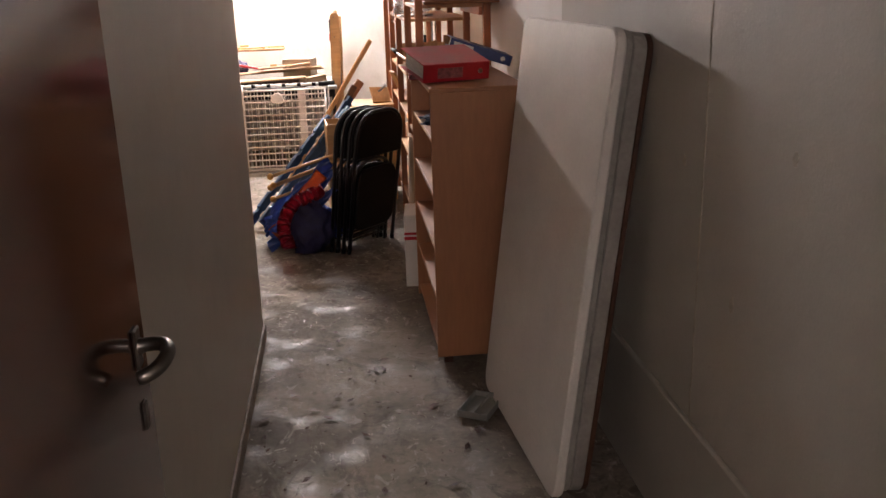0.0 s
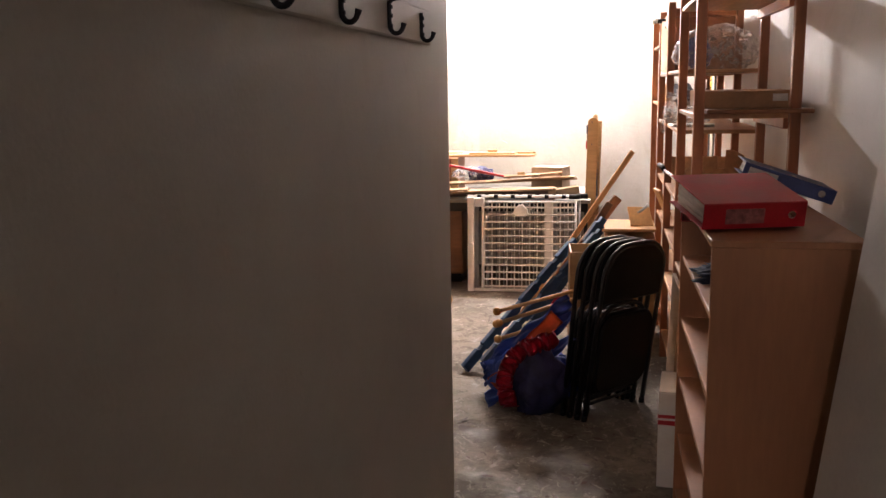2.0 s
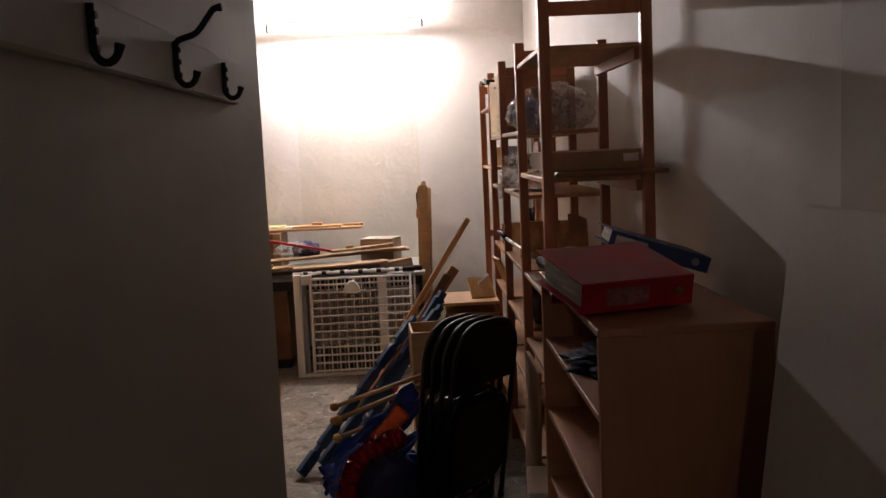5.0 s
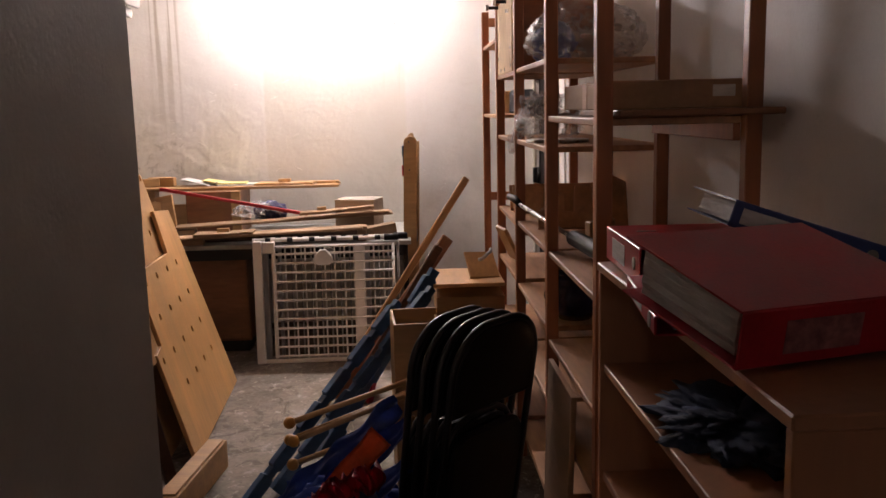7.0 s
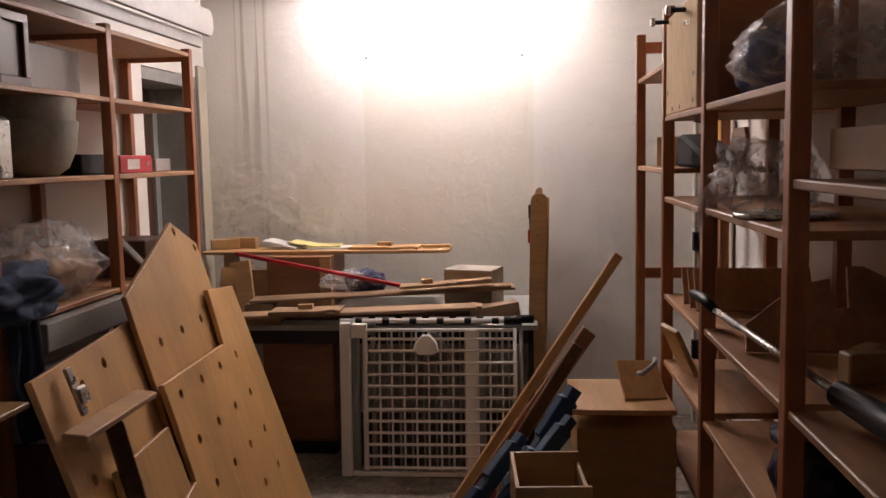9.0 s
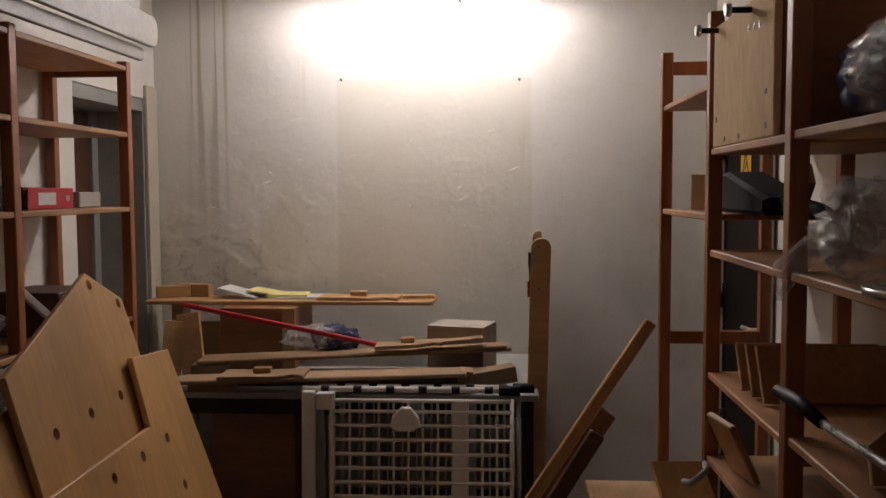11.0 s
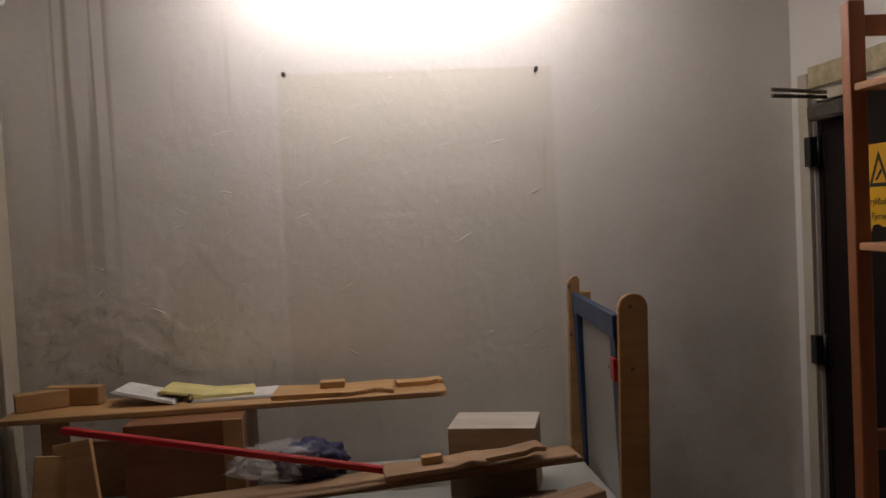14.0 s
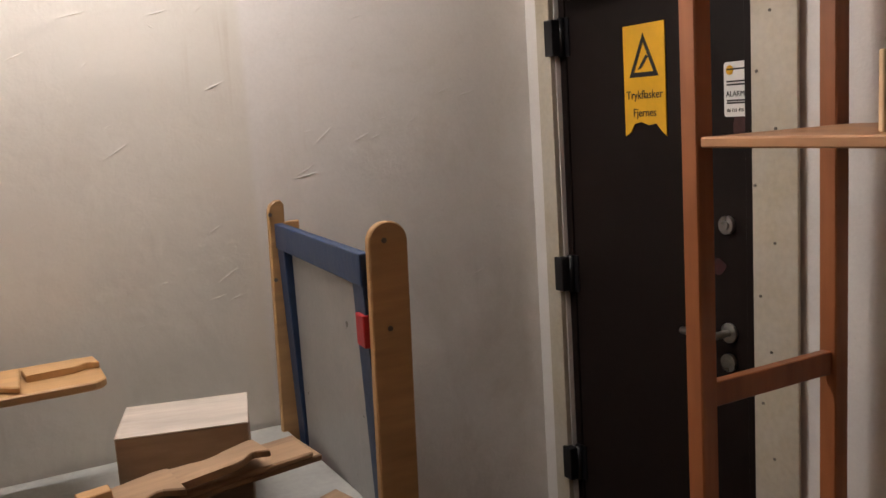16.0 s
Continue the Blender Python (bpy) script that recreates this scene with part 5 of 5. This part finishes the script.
def crumpled(bm, center, size, seed, folds=0.10, sub=6):
    """A bag of film: soft bulges broken by sharp creases."""
    r = bmesh.ops.create_icosphere(bm, subdivisions=sub, radius=1)
    for v in r["verts"]:
        p = v.co.copy()
        q = p * 1.7 + Vector((seed, 0.3 * seed, 0))
        d = 1 + 0.20 * noise.noise(q)
        for k, f in enumerate((1.6, 3.4, 6.5)):
            w = noise.noise_vector(p * f + Vector((seed, k, 0)))
            d += folds * 0.9 ** k * (0.5 - abs(noise.noise(p * f * 1.4 + w * 1.1 + Vector((0, seed, k))))) / (1 + 0.7 * k)
        p *= d
        p.z = max(p.z, -0.93)
        v.co = Vector(center) + Vector((p.x * size[0], p.y * size[1], p.z * size[2]))
    for f in bm.faces:
        f.smooth = True


bm = bmesh.new()
crumpled(bm, (0.02, 0, 0.50), (0.29, 0.31, 0.53), 5.5, 0.07)
part("film", bm, M_bag, bg)
bm = bmesh.new()
crumpled(bm, (0, 0, 0.42), (0.24, 0.26, 0.44), 9.5, 0.2, 5)
part("stuffing", bm, M_stuffing, bg, "pale crumpled stuffing")


# ---- things on the left rack ----
def crate(name, m, w, d, h, mat, label, category="box"):
    bm = bmesh.new()
    box(bm, 0, 0, 0, w, d, h, 0.004)
    return solid(name, bm, mat, m, label, category)


tr = thing("wooden_frame_box", pose(-1.86, 5.36, 1.881), "dark brown wooden box with a framed front", "box")
boxpart("body", (0, 0, 0, 0.22, 0.18, 0.24), M_darkwood, tr)
for dd in ((0.22, 0, 0, 0.235, 0.18, 0.03), (0.22, 0, 0.21, 0.235, 0.18, 0.24), (0.22, 0, 0.03, 0.235, 0.03, 0.21), (0.22, 0.15, 0.03, 0.235, 0.18, 0.21)):
    boxpart("frame_bar", dd, M_darkwood, tr)
crate("cardboard_box", pose(-1.90, 5.58, 1.881), 0.2, 0.44, 0.17, M_greybox, "long grey-brown cardboard box on the rack")
for i in range(2):
    bm = bmesh.new()
    prof = [(0.10, 0), (0.15, 0.03), (0.185, 0.10), (0.195, 0.17), (0.20, 0.20)]
    r = 20
    rings = [[bm.verts.new((-1.76 + p * 0.8 * math.cos(k * 2 * math.pi / r), 5.74 + p * math.sin(k * 2 * math.pi / r), 1.577 + z + i * 0.1)) for k in range(r)] for p, z in prof]
    for u, v in zip(rings, rings[1:]):
        for k in range(r):
            bm.faces.new((u[k], u[(k + 1) % r], v[(k + 1) % r], v[k])).smooth = True
    bm.faces.new(rings[0][::-1])
    solid("plastic_tub", bm, M_tub, Matrix(), "cloudy grey plastic tub stacked on the rack", "tub", "stacked tubs")
crate("dark_case", pose(-1.88, 4.98, 1.577), 0.24, 0.42, 0.2, M_black, "black case with a silver edge on the rack", "case")
crate("silver_panel", pose(-1.64, 5.30, 1.577), 0.03, 0.07, 0.19, M_steel, "silver end piece of a player", "case")
crate("dark_case", pose(-1.90, 5.95, 1.577), 0.22, 0.30, 0.08, M_black, "flat black case on the rack", "case")
binder(pose(-1.66, 6.40, 1.577, 0, 0, 180) @ pose(0, -0.16, 0), M_red, "red lever-arch binder lying on the rack", 0.075)
crate("film_packet", pose(-1.88, 6.58, 1.577, 0, 0, 8), 0.22, 0.26, 0.06, M_greybox, "pile of magazines in grey film", "magazines")
bm = bmesh.new()
crumpled(bm, (0, 0, 0.13), (0.15, 0.34, 0.14), 12.0, 0.25, 5)
solid("plastic_bag", bm, M_film, pose(-1.75, 5.72, 1.122), "clear plastic bag with clothes on the rack", "bag")
bm = bmesh.new()
blob(bm, (0, 0, 0.08), (0.13, 0.30, 0.11), 14.0, 0.3, 4, 2.6, 0.75)
solid("packed_clothes", bm, M_card, pose(-1.77, 5.76, 1.122), "brown wrapped clothes inside film", "clothes")
bm = bmesh.new()
blob(bm, (0, 0, 0.07), (0.16, 0.28, 0.10), 17.0, 0.45, 4, 2.6, 0.7)
solid("denim_jacket", bm, M_denim, pose(-1.68, 5.33, 1.122), "crumpled denim jacket lying on the rack", "clothes")
bm = bmesh.new()
cloth(bm, (-1.575, 5.22, 1.16), (0.02, 0.16, -0.02), (0.02, 0.0, -0.42), 12, 14, 0.02, 1.0)
solid("denim_sleeve", bm, M_denim, Matrix(), "denim sleeve hanging from the rack", "clothes")
bm = bmesh.new()
crumpled(bm, (0, 0, 0.13), (0.14, 0.22, 0.14), 21.0, 0.25, 5)
solid("plastic_bag", bm, M_film, pose(-1.70, 4.88, 0.872), "crumpled clear film bag on the rack", "bag")
for i in range(3):
    crate("flat_box", pose(-1.92, 5.38 + 0.02 * i, 0.69 + 0.15 * i), 0.40 - 0.02 * i, 0.70, 0.10, M_greybox, "flat grey cardboard box under the rack")
crate("wooden_crate", pose(-1.92, 5.36, 0.202), 0.36, 0.66, 0.487, M_darkwood, "dark crate at the rack's foot")
for i in range(2):
    crate("box_spacer", pose(-1.9, 5.44, 0.79 + 0.15 * i), 0.3, 0.5, 0.049, M_greybox, "grey card layer between boxes")
crate("dark_box", pose(-1.86, 6.35, 1.122), 0.24, 0.26, 0.16, M_darkwood, "dark open box on the rack")
leaning_bar("grey_lath", (-1.66, 6.14, 1.33), (-1.62, 6.36, 1.16), 0.03, 0.015, M_greybox, "grey lath propped on the rack", "lath")
crate("loose_board", pose(-1.92, 4.45, 0.872), 0.42, 0.74, 0.02, M_ply, "plywood board sticking out of the rack", "board")

# ---- things on the right rack ----
cab = thing("wall_cabinet", pose(0.558, 5.44, 1.7555), "small cupboard with a pale blockboard door, on the rack", "cabinet")
boxpart("body", (0.02, 0.0, 0, 0.40, 0.59, 0.355), M_oldwood, cab)
boxpart("door", (0, 0.0, 0.0, 0.018, 0.59, 0.35), M_birch, cab, "pale worn birch door", 0.004)
for y, z in ((0.20, 0.325), (0.545, 0.335)):
    bm = bmesh.new()
    tube(bm, [(0, y, z), (-0.05, y, z)], 0.008, 8)
    kn = part("knob", bm, M_blackmetal, cab, "dark metal knob stem")
    bm = bmesh.new()
    tube(bm, [(-0.05, y, z), (-0.064, y, z)], [0.017, 0.015], 12)
    part("cap", bm, M_steel, kn, "bright round cap")
for y, z in ((0.06, 0.03), (0.06, 0.11), (0.55, 0.08), (0.30, 0.02), (0.45, 0.02), (0.22, 0.285), (0.17, 0.28), (0.12, 0.275)):
    bm = bmesh.new()
    tube(bm, [(0, y, z), (-0.002, y, z)], 0.008, 8)
    part("screw", bm, M_oldsteel, cab)
wo = thing("wooden_corner", pose(0.69, 6.45, 1.562, 0, 0, 62), "pale plywood corner piece standing on the rack", "offcut")
boxpart("face", (0, 0, 0, 0.016, 0.11, 0.125), M_birch, wo)
boxpart("side", (0.016, 0.0, 0, 0.08, 0.014, 0.12), M_ply, wo)
tl = thing("power_tool", pose(0.66, 6.36, 1.562), "black plastic tool case with a tapered handle", "tool")
bm = bmesh.new()
slab(bm, [(0, 0.0), (0.52, 0.0), (0.54, 0.05), (0.10, 0.128), (0.03, 0.125)], 0.13, basis((0.12, 0, 0), (0, -1, 0), (0, 0, 1)), 0.012)
part("body", bm, M_toolblack, tl)
bm = bmesh.new()
tube(bm, [(0.05, -0.5, 0.035), (0.05, -0.64, 0.03), (0.05, -0.8, 0.022), (0.05, -0.9, 0.014)], [0.026, 0.022, 0.017, 0.008], 10)
part("handle", bm, M_toolblack, tl, "tapered black handle")
bm = bmesh.new()
slab(bm, [(0, 0), (0.24, 0), (0.30, 0.09), (0.24, 0.15), (0.06, 0.15)], 0.018, basis((0.88, 6.42, 1.562), (0, -1, 0), (0.1, 0, 1)), 0.002)
solid("wood_offcut", bm, M_oldwood, Matrix(), "brown six-sided wooden board behind the tool", "offcut")
bm = bmesh.new()
crumpled(bm, (0, 0, 0.105), (0.19, 0.32, 0.115), 31.0, 0.25, 5)
solid("plastic_bag", bm, M_film, pose(0.78, 4.92, 1.762), "crumpled clear film bag on the rack", "bag")
bm = bmesh.new()
blob(bm, (0, 0, 0.09), (0.09, 0.10, 0.095), 33.0, 0.2, 4, 3, 0.85)
solid("blue_bundle", bm, M_blue, pose(0.70, 5.17, 1.762), "blue wrapped bundle on the rack", "bundle")
fb = thing("flat_carton", pose(0.60, 3.74, 1.585), "flat brown cardboard box with tape", "box")
boxpart("body", (0, 0, 0, 0.36, 0.62, 0.075), M_card, fb, bevel=0.003)
boxpart("tape", (-0.001, 0.26, 0.0, 0.361, 0.32, 0.0765), M_shelfedge, fb, "brown tape", 0)
boxpart("label_card", (0.28, -0.001, 0.03, 0.34, 0.0, 0.06), M_paper, fb, "pale printed label", 0)
crate("dark_board", pose(0.60, 3.60, 1.567), 0.42, 0.5, 0.018, M_oldwood, "brown board under the carton", "board")
bt = thing("wrapped_lamp", pose(0.66, 4.85, 1.46), "grey dish wrapped in film on the rack", "dish")
bm = bmesh.new()
tube(bm, [(0, 0, 0), (0, 0, 0.012)], 0.12, 20)
part("dish", bm, M_steel, bt)
bm = bmesh.new()
blob(bm, (0.0, 0.18, 0.08), (0.12, 0.16, 0.10), 41.0, 0.4, 4, 3, 0.8, 0.3)
part("film", bm, M_film, bt, "crumpled film")
bm = bmesh.new()
tube(bm, [(-0.02, 0.28, 0.10), (-0.08, 0.36, 0.06), (-0.12, 0.42, 0.0), (-0.125, 0.45, -0.06)], [0.05, 0.028, 0.03, 0.012], 9)
part("film_tail", bm, M_film, bt, "hanging tail of film")
lv = thing("telescopic_handle", Matrix(), "chrome handle bar with black grips across the rack", "tool")
bm = bmesh.new()
tube(bm, [(0.535, 5.02, 1.20), (0.63, 4.36, 1.155)], 0.009, 8)
part("tube", bm, M_steel, lv)
bm = bmesh.new()
tube(bm, [(0.63, 4.36, 1.155), (0.67, 4.10, 1.145), (0.70, 3.96, 1.135)], [0.026, 0.032, 0.03], 12)
part("grip", bm, M_black, lv, "black foam grip")
bm = bmesh.new()
tube(bm, [(0.535, 5.02, 1.20), (0.525, 5.12, 1.215), (0.515, 5.22, 1.215)], [0.012, 0.016, 0.014], 10)
part("grip", bm, M_black, lv, "black grip")
pt = thing("glazed_pot", pose(0.68, 4.60, 0.821), "dark blue glazed pots, stacked, on the rack", "pot")
bm = bmesh.new()
prof = [(0.06, 0), (0.095, 0.03), (0.115, 0.085), (0.10, 0.13), (0.075, 0.15), (0.11, 0.165), (0.11, 0.18), (0.08, 0.19), (0.085, 0.24), (0.09, 0.25)]
r = 22
rings = [[bm.verts.new((p * math.cos(k * 2 * math.pi / r), p * math.sin(k * 2 * math.pi / r), z)) for k in range(r)] for p, z in prof]
for u, v in zip(rings, rings[1:]):
    for k in range(r):
        bm.faces.new((u[k], u[(k + 1) % r], v[(k + 1) % r], v[k])).smooth = True
bm.faces.new(rings[0][::-1])
bm.faces.new(rings[-1])
part("body", bm, M_navy, pt)
bm = bmesh.new()
slab(bm, [(0, 0), (0.36, 0), (0.36, 0.20), (0.30, 0.235), (0.26, 0.235), (0.255, 0.12), (0.22, 0.12), (0.215, 0.20), (0.15, 0.185), (0.145, 0.07), (0.11, 0.07), (0.105, 0.16), (0.0, 0.07)], 0.02,
     basis((0.60, 4.96, 1.102), (1, -0.12, 0), (0, 0.55, 1)), 0.002)
solid("slotted_board", bm, M_shelfedge, Matrix(), "plywood board with two sawn slots, leaning in the rack", "board")
for x, y, r in ((0.80, 4.66, 50), (0.74, 4.62, 10)):
    crate("wood_offcut", pose(x, y, 1.102, 0, 0, r), 0.10, 0.05, 0.07, M_plydk, "small wooden block on the rack", "offcut")
for i in range(3):
    bm = bmesh.new()
    slab(bm, [(0, 0), (0.38, 0), (0.38, 0.14 + 0.01 * i), (0, 0.14 + 0.01 * i)], 0.018, basis((0.585 + 0.008 * i, 5.78 - 0.075 * i, 1.087), (1, -0.04, 0), (0, 0.75, 1)), 0.002)
    solid("standing_board", bm, M_shelfedge, Matrix(), "plain board standing on the rack", "board", "boards on the right rack")
crate("wood_offcut", pose(0.62, 5.75, 0.832, 0, -25, 10), 0.02, 0.16, 0.18, M_plydk, "plywood piece on the rack", "offcut")
crate("small_box", pose(0.66, 3.8, 0.552), 0.25, 0.3, 0.15, M_darkwood, "dark box low on the rack")

# ---- litter on the floor ----
rng = random.Random(7)
bm = bmesh.new()
for k in range(420):
    x, y = rng.uniform(-0.28, 0.62), rng.uniform(0.4, 4.2)
    if y > 3.2 and rng.random() < 0.5:
        x = rng.uniform(-1.0, 0.4)
    s = rng.uniform(0.003, 0.009) if rng.random() < 0.75 else rng.uniform(0.01, 0.024)
    a = rng.uniform(0, 6.28)
    q = [Vector((x, y, 0.005)) + Vector((s * math.cos(a + j * 1.57) * (1.6 if j % 2 else 0.6), s * math.sin(a + j * 1.57) * (1.6 if j % 2 else 0.6), rng.uniform(0.0, 0.006))) for j in range(4)]
    vs = [bm.verts.new(p) for p in q]
    bm.faces.new(vs)
bmesh.ops.solidify(bm, geom=bm.faces[:], thickness=0.0015)
solid("floor_litter", bm, M_darkwood, Matrix(), "dry leaf crumbs and dirt on the floor", "litter", kind="stuff")

# ---- trowel ridges in the plaster ----
rng = random.Random(11)
bm = bmesh.new()
for k in range(120):
    x, z = rng.uniform(-1.7, 0.95), rng.uniform(1.0, 2.5)
    if x < -0.9 and rng.random() < 0.5:
        x, z = rng.uniform(-1.75, -1.1), rng.uniform(1.0, 1.6)
    L, a = rng.uniform(0.02, 0.11), rng.uniform(0.15, 0.75) * (1 if rng.random() < 0.85 else -1)
    m = basis((x, YB - wall_relief(x, z) + 0.0004, z), (math.cos(a), 0, math.sin(a)), (-math.sin(a), 0, math.cos(a)))
    w, h = rng.uniform(0.0015, 0.0038), rng.uniform(0.0012, 0.0028)
    vs = [bm.verts.new(m @ Vector(p)) for p in ((-L / 2, 0, 0), (0, -w, 0), (L / 2, 0, 0), (0, w, 0), (L * 0.05, 0, h))]
    for q in ((0, 1, 4), (1, 2, 4), (2, 3, 4), (3, 0, 4)):
        bm.faces.new([vs[i] for i in q])
solid("wall_ridges", bm, M_backwall, Matrix(), "small raised trowel ridges in the plaster", "plaster", kind="stuff")

# ---- damp patches and seams ----
def damp(m, w, hgt, seed, mat, label):
    bm = bmesh.new()
    pts = []
    for k in range(60):
        a = 2 * math.pi * k / 60
        r = 1 + 0.45 * noise.fractal(Vector((2.2 * math.cos(a), 2.2 * math.sin(a), seed)), 0.8, 2.2, 6)
        pts.append((w * r * math.cos(a), hgt * r * math.sin(a)))
    slab(bm, pts, 0.0008 + 0.00005 * seed, m)
    solid("trim_damp_patch", bm, mat, Matrix(), label, "stain", kind="structure")


RIGHT = basis((XR, 0, 0), (0, -1, 0), (0, 0, 1))
bm = bmesh.new()
for k in range(40):
    z = 0.48 + 0.05 * k
    dy = 0.006 * noise.noise(Vector((k * 0.6, 1, 0)))
    w = 0.004 + 0.003 * noise.noise(Vector((k * 0.9, 7, 0)))
    box(bm, XR - 0.0012, 0.77 + dy - w, z, XR + 0.01, 0.77 + dy + w, z + 0.05)
solid("trim_wall_seam", bm, M_stain, Matrix(), "brownish seam running up the wall", "seam", kind="structure")
for i, (y, z, s) in enumerate(((1.41, 1.64, 0.014), (0.9, 1.2, 0.009), (1.15, 1.45, 0.007), (0.3, 1.32, 0.010), (0.55, 0.9, 0.012))):
    damp(RIGHT @ pose(-y, z, 0), s, s * 1.6, 20.0 + i, M_stain, "small brown fleck on the wall")
